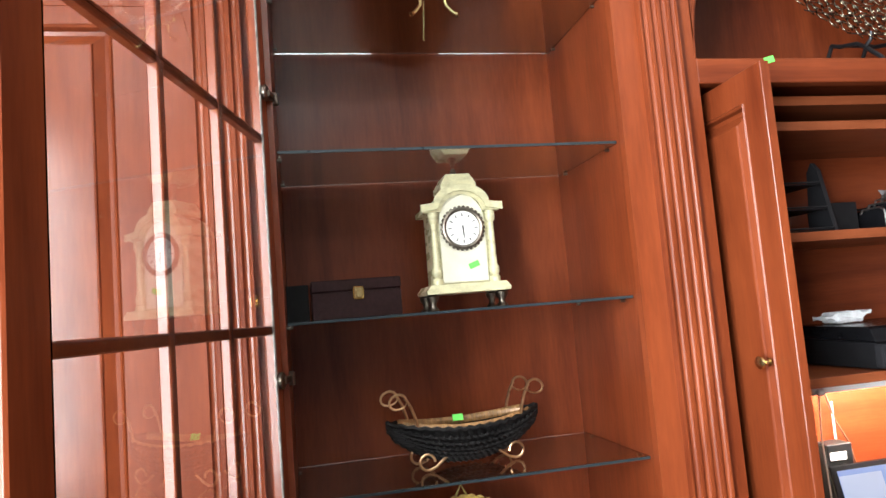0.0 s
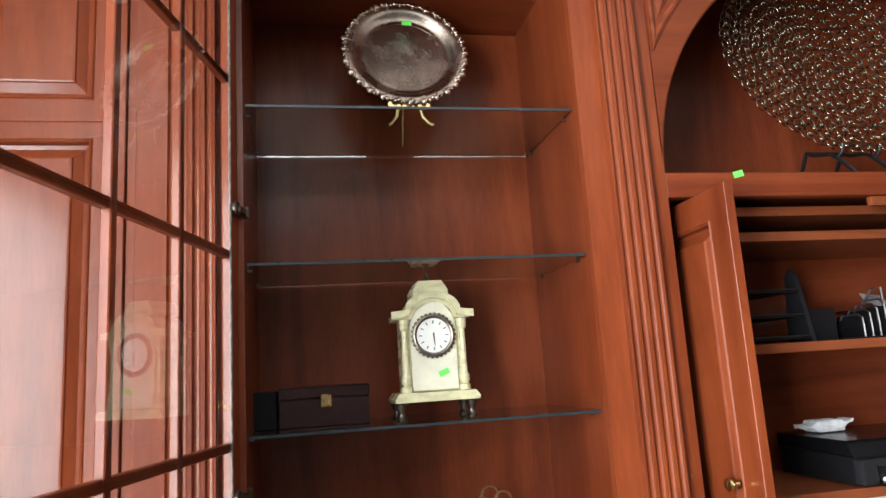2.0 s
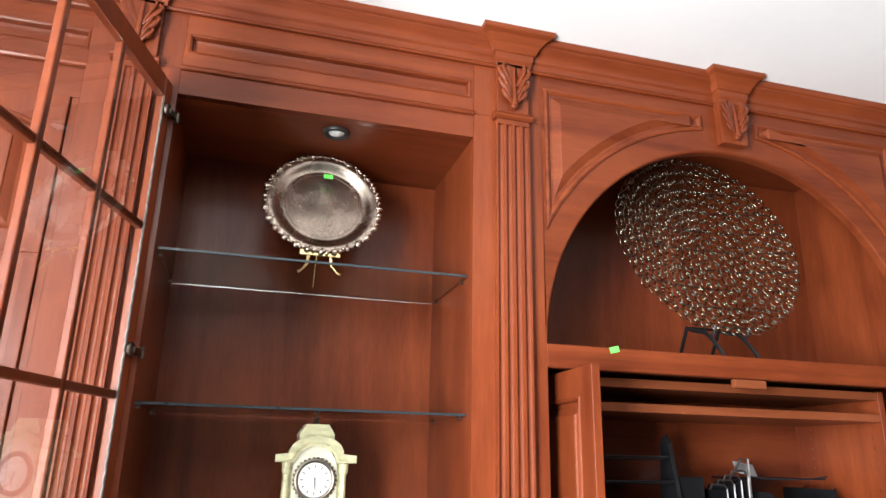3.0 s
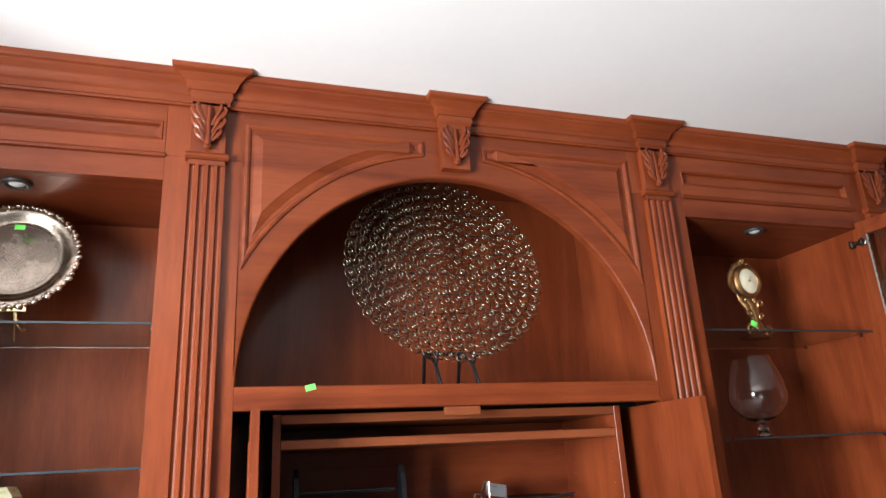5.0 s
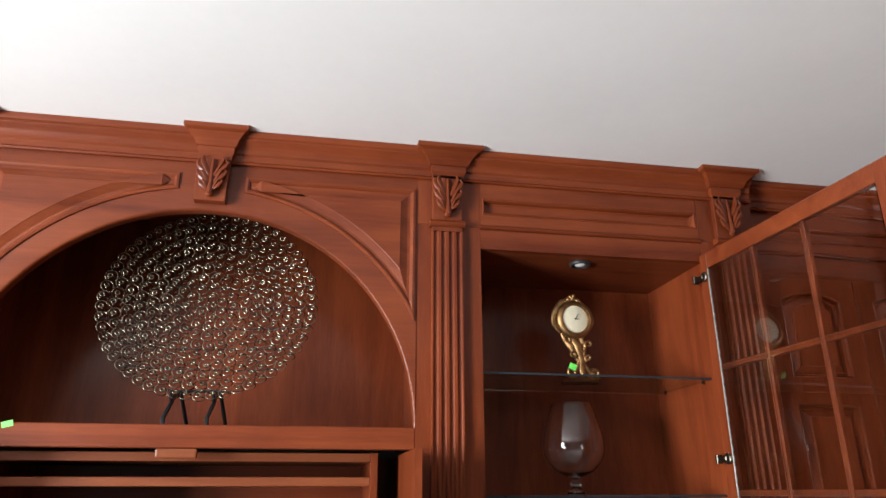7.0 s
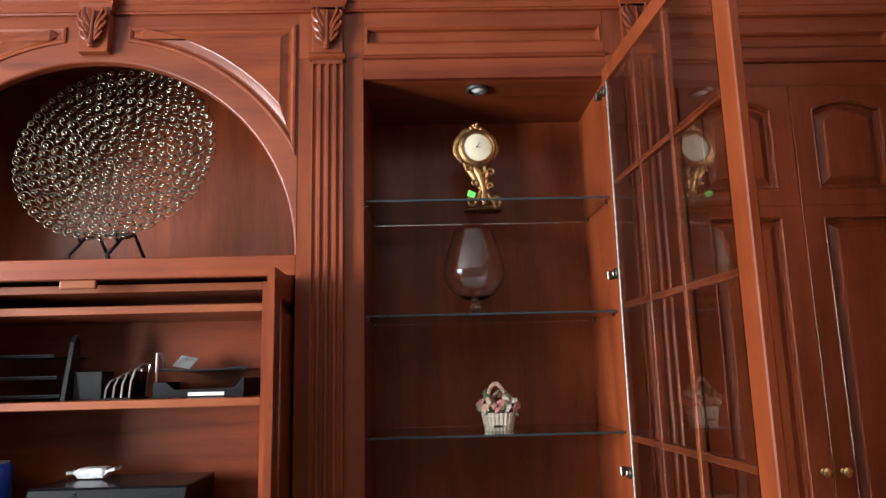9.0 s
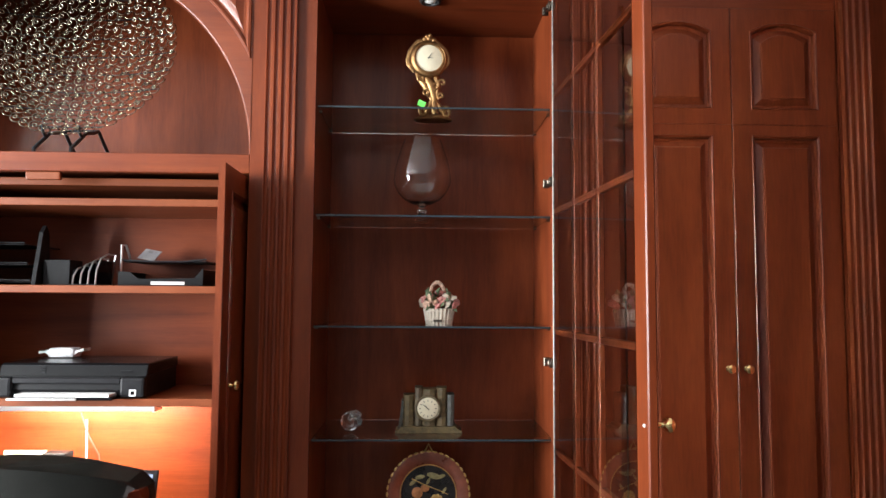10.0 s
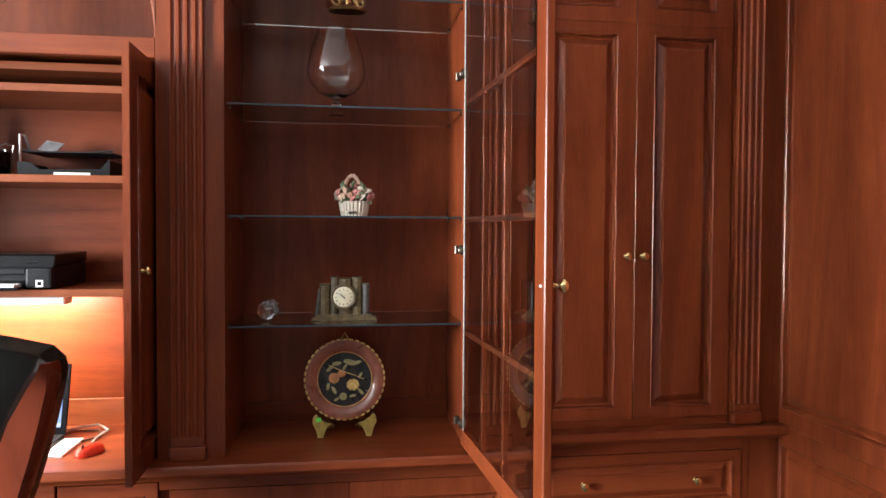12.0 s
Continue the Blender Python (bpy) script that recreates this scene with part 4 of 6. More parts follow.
def boat_basket():
    cx, cy, z = 0.222, 1.625, S4
    ob = thing("boat_basket", (cx, cy, z), "boat-shaped black woven basket with gold scroll handles", "basket")
    L, W, turn = 0.190, 0.070, Matrix.Translation((cx, cy, z)) @ Matrix.Rotation(radians(6), 4, "Z")

    def section(u, depth, grow=0.0):
        """Hull half-width and heights at u from -1 to 1."""
        w = (W + grow) * max(0.02, (1 - abs(u) ** 2.4)) ** 0.8
        rim = 0.092 + 0.022 * u * u
        keel = 0.012 + 0.082 * abs(u) ** 2.2
        return w, rim, keel
    bm = bmesh.new()
    rows, NU, NV = [], 36, 14
    for i in range(NU + 1):
        u = -1 + 2 * i / NU
        w, rim, keel = section(u, 0)
        row = []
        for j in range(NV + 1):
            a = math.pi * j / NV
            weave = 0.0016 * (1 if (i + j) % 2 else -1)
            row.append(bm.verts.new(((L + 0.004) * u, -(w + weave) * math.cos(a), rim - (rim - keel + weave) * math.sin(a) ** 0.8)))
        rows.append(row)
    for a, b in zip(rows, rows[1:]):
        for j in range(NV):
            bm.faces.new((a[j], a[j + 1], b[j + 1], b[j]))
    bmesh.ops.solidify(bm, geom=bm.faces[:], thickness=0.004)
    part("hull", moved(bm, turn), WICKER, ob)
    # woven strands in rows along the hull
    bm = bmesh.new()
    for k in range(1, 9):
        for side in (-1, 1):
            a = math.pi / 2 * k / 9
            pts = []
            for i in range(49):
                u = -0.92 + 1.84 * i / 48
                w, rim, keel = section(u, 0)
                pts.append(((L + 0.004) * u, side * (w + 0.003) * math.cos(a), rim - (rim - keel + 0.003) * math.sin(a) ** 0.8 + 0.0007 * (-1) ** i))
            tube(pts, [0.0020 + 0.0034 * ((i + k) % 2) for i in range(49)], 5, bm)
    part("weave", moved(bm, turn), WICKER, ob, smooth=True)
    for side in (-1, 1):
        bm = bmesh.new()
        pts, NB = [], 30
        for i in range(NB + 1):
            u = -0.84 + 1.68 * i / NB
            w, rim, keel = section(u, 0)
            pts.append((L * u, side * (w - 0.006), rim + 0.001))
        bm.free()
        for i in range(NB):
            p, q = Vector(pts[i]), Vector(pts[i + 1])
            part("cane_piece", moved(tube([p, p.lerp(q, 0.93)], [0.0095, 0.0095], 8, None, 0.35), turn), CANE, ob, "", True)
        bm = bmesh.new()
        tube([(L * (-1 + 2 * i / 30), side * (section(-1 + 2 * i / 30, 0)[0] + 0.001), section(-1 + 2 * i / 30, 0)[1] + 0.002 * (-1) ** i) for i in range(31)], 0.0052, 6, bm)
        part("rim", moved(bm, turn), WICKER, ob, smooth=True)
    for sx in (-1, 1):
        for sy in (-1, 1):
            x, y = sx * 0.128, sy * 0.046
            up = [(x, 0.098), (x + sx * 0.004, 0.120), (x + sx * 0.014, 0.150), (x + sx * 0.026, 0.172)] + [(x + sx * (0.045 + 0.021 * math.cos(radians(150 - a))) - sx * 0.001, 0.164 + (0.021 - a / 360 * 0.010) * math.sin(radians(150 - a))) for a in range(0, 400, 25)]
            part("handle", moved(tube([(p[0], y, p[1]) for p in up], [0.0036] * 4 + [0.0034 - 0.0001 * i for i in range(len(up) - 4)], 8), turn), COPPER, ob, "gold wire scroll handle", True)
            x = sx * 0.045
            dn = [(x, 0.040), (x + sx * 0.022, 0.028), (x + sx * 0.046, 0.010), (x + sx * 0.062, 0.0045)] + [(x + sx * (0.066 + 0.018 * math.sin(radians(a))), 0.0225 - 0.018 * math.cos(radians(a))) for a in range(20, 300, 28)]
            part("foot_scroll", moved(tube([(p[0], y * 0.9, p[1]) for p in dn], 0.0032, 8), turn), COPPER, ob, "gold wire scroll foot", True)
    sticker(ob, (cx - 0.012, cy + 0.018, z + 0.106), 0.026, 0.016, -20)


boat_basket()


def silver_tray():
    c = Vector((0.223, 1.628, 2.622))
    ob = thing("silver_tray", (0.223, 1.62, S1), "tarnished round silver tray with an ornate scalloped rim, on an easel", "tray")
    tip = Matrix.Translation(c) @ Matrix.Rotation(radians(-13), 4, "X") @ FACE
    part("dish", lathe([(0, 0.0), (0.114, 0.0), (0.120, 0.001), (0.132, 0.010), (0.144, 0.017), (0.154, 0.019), (0.162, 0.017), (0.164, 0.013), (0.158, 0.012), (0.134, 0.003), (0.120, -0.004), (0, -0.004)], (0, 0, 0), 72, tip), PEWTER, ob, smooth=True)
    bm = bmesh.new()
    rnd = random.Random(6)
    for i in range(28):
        # a shell with a scroll at either side of it
        a = 2 * math.pi * i / 28
        for da, r, along, across in ((0.0, 0.1625, 0.0085, 0.0095), (0.055, 0.1585, 0.0060, 0.0050), (-0.055, 0.1585, 0.0060, 0.0050), (0.095, 0.1630, 0.0055, 0.0062), (0.02, 0.1520, 0.0045, 0.0032)):
            b, k = a + da + rnd.uniform(-0.012, 0.012), rnd.uniform(0.8, 1.2)
            turn = tip @ Matrix.Rotation(b, 4, "Z") @ Matrix.Translation((r, 0, 0.0175)) @ Matrix.Rotation(rnd.uniform(-0.5, 0.5), 4, "Z")
            bmesh.ops.create_uvsphere(bm, u_segments=9, v_segments=6, radius=1, matrix=turn @ Matrix.Diagonal((across * k, along * k, 0.0052, 1)))
    part("scalloped_rim", bm, PEWTER, ob, "cast shell and scroll border", True)
    # faint engraving: a lozenge between roundels
    bm = bmesh.new()
    for x, v in ((-0.056, 0.0), (0.056, 0.0), (0.0, 0.056), (0.0, -0.056)):
        torus((x, v, 0.0003), 0.012, 0.0006, None, 24, 4, bm)
        torus((x, v, 0.0003), 0.005, 0.0006, None, 14, 4, bm)
        for k in range(5):
            b = 2 * math.pi * k / 5 + x * 20
            tube([(x + (0.013 + 0.0018 * i) * math.cos(b + 0.16 * i), v + (0.013 + 0.0018 * i) * math.sin(b + 0.16 * i), 0.0003) for i in range(8)], 0.0006, 4, bm)
    for r in (0.020, 0.030):
        tube([(r * math.cos(math.pi / 2 * k), 1.25 * r * math.sin(math.pi / 2 * k), 0.0003) for k in range(5)], 0.0007, 4, bm)
    torus((0, 0, 0.0003), 0.106, 0.0006, None, 60, 4, bm)
    part("engraving", moved(bm, tip), PEWTER_DARK, ob, "worn engraving")
    sticker(ob, (0.230, 1.606, 2.705), 0.026, 0.015, -13)
    ob = thing("plate_easel", (0.221, 1.62, S1), "brass plate easel with a pierced bar and splayed legs", "easel")
    bm = box(0.165, 0.278, 1.583, 1.590, S1 + 0.052, S1 + 0.080, 0.002)
    part("bar", bm, BRASS, ob)
    for x in (0.185, 0.222, 0.258):
        part("bar_hole", torus((x, 1.5825, S1 + 0.066), 0.0075, 0.002, FACE, 18, 6), BRONZE, ob, smooth=True)
    for s in (-1, 1):
        part("leg", tube([(0.221 + s * 0.030, 1.590, S1 + 0.055), (0.221 + s * 0.034, 1.585, S1 + 0.030), (0.221 + s * 0.050, 1.580, S1 + 0.010), (0.221 + s * 0.060, 1.575, S1 + 0.003)], [0.006, 0.005, 0.005, 0.007], 8), BRASS, ob, smooth=True)
        part("prop", tube([(0.221 + s * 0.04, 1.590, S1 + 0.07), (0.221 + s * 0.03, 1.655, S1 + 0.19)], 0.003, 6), BRASS, ob, smooth=True)
    part("back_leg", tube([(0.221, 1.655, S1 + 0.19), (0.221, 1.735, S1 + 0.003)], 0.003, 6), BRASS, ob, smooth=True)


silver_tray()


def standing_plate(cx, rim, name_label, painted, cy=1.635):
    """A lacquer plate that leans on a wooden stand with splayed feet and a hook above."""
    z = LEDGE
    ob = thing("decorative_plate", (cx, cy, z), name_label, "plate", "plates on stands")
    c = Vector((cx, cy, z + 0.198))
    tip = Matrix.Translation(c) @ Matrix.Rotation(radians(-10), 4, "X") @ FACE @ Matrix.Scale(0.97, 4)
    part("plate_rim", lathe([(0.098, 0.001), (0.104, 0.004), (0.112, 0.012), (0.142, 0.018), (0.147, 0.016), (0.146, 0.012), (0.112, 0.004), (0.100, -0.006), (0.098, -0.006), (0.098, 0.001)], (0, 0, 0), 64, tip, caps=False), rim, ob, smooth=True)
    part("plate_centre", lathe([(0, -0.002), (0.1, 0.0), (0.1002, -0.005), (0, -0.006)], (0, 0, 0), 48, tip), PLATE_BLACK, ob, "black painted centre")
    bm = bmesh.new()
    for i in range(40):
        a = 2 * math.pi * i / 40
        tube([tip @ Vector((0.1475 * math.cos(a + d), 0.1475 * math.sin(a + d), 0.018)) for d in (-0.06, 0, 0.055)], [0.002, 0.0042, 0.0015], 6, bm)
    part("gold_edge", bm, PLATE_GOLD, ob, "gilded notched edge", True)
    part("gold_ring", torus((0, 0, 0), 0.101, 0.0018, tip @ Matrix.Translation((0, 0, 0.003)), 60, 6), PLATE_GOLD, ob, smooth=True)
    if painted:
        def blob(x, v, r, m, name, sq=1.0):
            part(name, moved(ball((x, v, 0.0), (r, r * sq, 0.0016), u=16, v=6), tip), m, ob, smooth=True)
        blob(-0.040, 0.004, 0.020, FRUIT, "painted_fruit")
        blob(-0.012, 0.020, 0.016, FRUIT, "painted_fruit", 0.8)
        blob(-0.006, -0.064, 0.014, BIRD, "painted_fruit")
        for i in range(9):
            a = 2 * math.pi * i / 9
            blob(0.030 + 0.017 * math.cos(a), -0.022 + 0.015 * math.sin(a), 0.0075, PLATE_GOLD, "painted_petal")
        blob(0.030, -0.022, 0.010, PLATE_GOLD, "painted_petal")
        for x, v, a, s in ((-0.055, 0.040, 40, 1), (-0.03, 0.058, 10, 1.1), (0.020, 0.062, -15, 1.6), (0.046, 0.060, 20, 1), (-0.062, -0.026, 80, 0.9), (-0.040, -0.040, 120, 1), (0.058, 0.012, 60, 0.8), (0.060, -0.048, 130, 0.9), (0.03, -0.062, 10, 0.8), (-0.03, -0.074, 30, 0.7), (0.0, 0.044, 60, 0.8)):
            bm = ball((0, 0, 0), (0.017 * s, 0.007 * s, 0.0014), u=12, v=5)
            part("painted_leaf", moved(bm, tip @ Matrix.Translation((x, v, 0)) @ Matrix.Rotation(radians(a), 4, "Z")), BIRD, ob, smooth=True)
        part("painted_branch", moved(tube([(-0.060, 0.052, 0.001), (-0.01, 0.030, 0.0014), (0.04, 0.012, 0.0014), (0.072, -0.002, 0.001)], [0.002, 0.0022, 0.0018, 0.001], 5), tip), PLATE_GOLD, ob)
    hook = tip @ Vector((0, 0.150, 0.006))
    part("hook", tube([hook + Vector(p) for p in ((-0.014, 0, -0.004), (0, 0, 0.024), (0.014, 0, -0.004))], 0.0032, 6), STAND_W, ob, "small gold wire hook")
    for s in (-1, 1):
        x = cx + s * 0.086
        foot = [(x - 0.010, z), (x + 0.010, z), (x + 0.014, z + 0.030), (x + 0.028, z + 0.052), (x + 0.026, z + 0.072), (x + 0.014, z + 0.084), (x + 0.004, z + 0.066), (x - 0.018, z + 0.052), (x - 0.040, z + 0.050), (x - 0.020, z + 0.036)]
        if s < 0:
            foot = [(2 * x - p, q) for p, q in foot][::-1]
        part("stand_foot", prism(foot, "y", cy - 0.052, cy - 0.040, bev=0.002), STAND_W, ob, "carved gold-green stand foot")
        part("stand_prop", tube([(x, cy - 0.042, z + 0.03), (x * 0.5 + cx * 0.5, cy + 0.075, z + 0.006)], 0.006, 8), STAND_W, ob)
    if painted:
        sticker(ob, (cx - 0.092, cy - 0.054, z + 0.066), 0.018, 0.014, 0, -10)


standing_plate(0.205, PLATE_YELLOW, "ochre lacquer plate leaning on a gold stand", False)
standing_plate(2.715, PLATE_RIM, "russet plate with painted fruit on a gold-green stand", True)

# ---- things on the shelves of the right cabinet ----


def gilt_clock():
    cx, cy, z = 2.722, 1.615, S1
    hx = cx - 0.018                     # the head leans off the foot's axis
    ob = thing("gilt_clock", (cx, cy, z), "small gilt rococo clock with a cream dial on scrolled feet", "clock")
    dc = Vector((hx, cy - 0.022, z + 0.214))
    tip = Matrix.Rotation(radians(7), 4, "Z") @ FACE
    part("head", lathe([(0, -0.028), (0.050, -0.026), (0.066, -0.010), (0.069, 0.003), (0.065, 0.012), (0.058, 0.016), (0.053, 0.012), (0, 0.010)], dc, 36, tip), GILT, ob, smooth=True)
    d = part("dial", lathe([(0, 0.0185), (0.030, 0.0175), (0.0495, 0.0125), (0.0495, 0.0108), (0, 0.0108)], dc, 40, tip), DIAL_OLD, ob, "cream dial", True)
    part("bezel", torus(dc + Vector((0, -0.014, 0)), 0.0525, 0.0042, tip, 40, 8), GILT, ob, smooth=True)
    for f, a in ((0.5, 30), (0.35, 100)):
        bm = prism([(-0.0014, -0.004), (0.0014, -0.004), (0.0004, 0.042 * f), (-0.0004, 0.042 * f)], "y", -0.0004, 0.0004)
        part("clock_hand", moved(bm, Matrix.Translation((hx, dc.y - 0.0195, dc.z)) @ Matrix.Rotation(radians(a), 4, "Y")), INK, d)
    # outer leaf scrolls that wrap the head, thicker on one side
    for s, r0, fat in ((-1, 0.072, 0.0125), (1, 0.069, 0.0075)):
        pts, rad = [], []
        for i in range(13):
            a = radians(118 - 148 * i / 12) if s > 0 else radians(72 + 148 * i / 12)
            pts.append((hx + (r0 - 0.003 * math.cos(i)) * math.cos(a), cy - 0.020, dc.z + r0 * math.sin(a)))
            rad.append(fat * (0.35 + 0.65 * math.sin(math.pi * (i + 0.6) / 13)) * (1.12 if i % 3 == 1 else 0.9))
        part("leaf_wrap", tube(pts, rad, 8, None, 0.8), GILT, ob, smooth=True)
    # S-shaped waist from the head down to the two feet
    for x0, x1, x2, x3, fat in ((-0.044, -0.030, -0.004, -0.028, 0.013), (0.034, 0.016, 0.004, 0.040, 0.012), (-0.010, -0.006, 0.004, 0.006, 0.017)):
        ctrl = [(hx + x0, z + 0.168), (hx + x0 * 0.75, z + 0.146), (cx + x1, z + 0.120), (cx + x1 * 0.6 + x2 * 0.4, z + 0.094), (cx + x2, z + 0.068), (cx + (x2 + x3) / 2, z + 0.042), (cx + x3, z + 0.022)]
        part("waist_scroll", tube([(x, cy - 0.014, v) for x, v in ctrl], [fat * k for k in (0.5, 0.9, 1.05, 0.9, 0.75, 0.85, 0.7)], 10, None, 0.9), GILT, ob, smooth=True)
    for x, v, r0, a0, a1, fat in ((-0.034, 0.028, 0.020, 60, 470, 0.0065), (0.044, 0.022, 0.018, 130, -280, 0.0065), (-0.030, 0.090, 0.013, -60, 300, 0.0048), (0.026, 0.080, 0.012, 240, -130, 0.0048), (-0.050, 0.142, 0.014, -40, 290, 0.0055), (0.030, 0.128, 0.015, 220, -140, 0.005), (0.006, 0.112, 0.014, 90, 430, 0.005)):
        pts = spiral(cx + x, z + v, r0, 0.004, a0, a1)
        part("scroll", tube([(q, cy - 0.024, w) for q, w in pts], [fat * (1.15 - 0.55 * i / len(pts)) for i in range(len(pts))], 8), GILT, ob, smooth=True)
    bm = lathe([(0, 0), (0.052, 0), (0.056, 0.004), (0.050, 0.010), (0.040, 0.016), (0, 0.018)], (cx, cy, z), 28, Matrix.Diagonal((1.25, 0.7, 1, 1)))
    part("base", bm, GILT, ob, "scrolled gilt base", True)
    bm = ball((hx + 0.002, cy - 0.02, z + 0.291), (0.013, 0.010, 0.012))
    for dx, dz, r in ((-0.015, -0.004, 0.010), (0.018, -0.008, 0.010), (-0.026, -0.013, 0.007), (0.030, -0.018, 0.008), (0.004, 0.009, 0.008), (-0.008, 0.006, 0.007)):
        ball((hx + dx, cy - 0.022, z + 0.291 + dz), (r, 0.008, r), bm)
    part("crest", bm, GILT, ob, "gilt flower crest", True)
    sticker(ob, (cx - 0.043, cy - 0.050, z + 0.044), 0.026, 0.020, 10, 22)


gilt_clock()


def goblet():
    cx, cy, z = 2.684, 1.62, S2
    outer = [(0.0, 0.0), (0.027, 0.0), (0.029, 0.003), (0.026, 0.012), (0.019, 0.020), (0.013, 0.026), (0.018, 0.032), (0.018, 0.037), (0.010, 0.042), (0.010, 0.048), (0.016, 0.054), (0.036, 0.060), (0.064, 0.074), (0.086, 0.098), (0.100, 0.126), (0.103, 0.146), (0.100, 0.178), (0.090, 0.222), (0.076, 0.264), (0.066, 0.292)]
    inner = [(0.0645, 0.292), (0.0745, 0.264), (0.0885, 0.222), (0.0983, 0.178), (0.1012, 0.146), (0.098, 0.127), (0.084, 0.101), (0.062, 0.078), (0.034, 0.065), (0.0, 0.062)]
    solo("brandy_glass", lathe(outer + inner, (cx, cy, z), 48), GOBLET, "very large clear brandy glass on a glass shelf", "glass", smooth=True)


goblet()


def flower_basket():
    cx, cy, z = 2.747, 1.615, S3
    ob = thing("flower_basket", (cx, cy, z), "small porcelain basket of pink and peach flowers", "ornament")
    for i in range(22):
        a = 2 * math.pi * i / 22
        p, q = Vector((cx + 0.040 * math.cos(a), cy + 0.032 * math.sin(a), z + 0.0005)), Vector((cx + 0.050 * math.cos(a), cy + 0.040 * math.sin(a), z + 0.056))
        part("stave", tube([p, q], 0.0065, 6), PORCELAIN, ob, smooth=True)
    part("basket_bowl", lathe([(0, 0.0), (0.040, 0), (0.049, 0.054), (0.0, 0.052)], (cx, cy, z), 22, Matrix.Diagonal((1, 0.8, 1, 1))), PORCELAIN, ob)
    for h in (0.016, 0.048):
        part("basket_band", torus((cx, cy, z + h), 0.046 if h < 0.03 else 0.051, 0.0042, Matrix.Diagonal((1, 0.8, 1, 1)), 30, 6), PORCELAIN, ob, smooth=True)
    part("name_plate", box(cx - 0.020, cx + 0.010, cy - 0.043, cy - 0.041, z + 0.010, z + 0.018, 0.0005), BRONZE, ob, "small dark plaque")
    bm = bmesh.new()
    for k in range(2):
        tube([(cx - 0.006 + 0.027 * math.cos(radians(a)), cy + 0.004 * math.sin(radians(a * 9 + 180 * k)), z + 0.090 + 0.057 * math.sin(radians(a)) + 0.003 * math.cos(radians(a * 9 + 180 * k))) for a in range(-20, 201, 6)], 0.0055, 6, bm)
    part("handle", bm, PEACH, ob, "twisted pinkish porcelain handle", True)
    rnd = random.Random(5)
    spots = [(-0.055, -0.01, 0.088), (-0.046, -0.024, 0.070), (0.048, -0.012, 0.092), (0.062, 0.0, 0.080), (0.010, -0.030, 0.085), (-0.016, -0.028, 0.078), (0.030, -0.030, 0.070), (0.016, 0.0, 0.108), (-0.030, 0.012, 0.095), (0.040, 0.02, 0.098), (-0.064, 0.004, 0.074), (0.055, -0.022, 0.068), (-0.004, -0.036, 0.064), (-0.034, -0.026, 0.092), (0.026, -0.022, 0.098), (0.0, -0.012, 0.112)]
    for i, (dx, dy, dz) in enumerate(spots):
        bm = bmesh.new()
        tilt = Euler((rnd.uniform(0.5, 1.3), rnd.uniform(-0.6, 0.6), rnd.uniform(0, 6))).to_matrix()
        for ring, (n, r, s) in enumerate(((6, 0.0095, 0.0085), (5, 0.0055, 0.0065), (3, 0.0025, 0.005))):
            for k in range(n):
                a = 2 * math.pi * (k + 0.5 * ring) / n
                p = tilt @ Vector((r * math.cos(a), r * math.sin(a), 0.004 * ring))
                ball(Vector((cx + dx, cy + dy, z + dz)) + p, (s, s * 0.75, s * 0.45), bm, 9, 6, tilt.to_quaternion())
        part("flower", bm, (PINK, PEACH, PORCELAIN, PINK)[i % 4], ob, smooth=True)
    for i in range(20):
        a = 2 * math.pi * i / 20 + 0.2
        up = 0.024 * (i % 3)
        p0 = Vector((cx + 0.030 * math.cos(a), cy + 0.026 * math.sin(a), z + 0.055 + up))
        p1 = Vector((cx + (0.070 - 0.3 * up) * math.cos(a), cy + (0.052 - 0.3 * up) * math.sin(a), z + 0.056 + up + 0.012 * math.sin(3 * a)))
        mid = p0.lerp(p1, 0.55) + Vector((0, 0, 0.012))
        part("leaf", tube([p0, p0.lerp(mid, 0.6), mid, p1], [0.003, 0.010, 0.012, 0.001], 6, flat=0.22), LEAF, ob, smooth=True)


flower_basket()


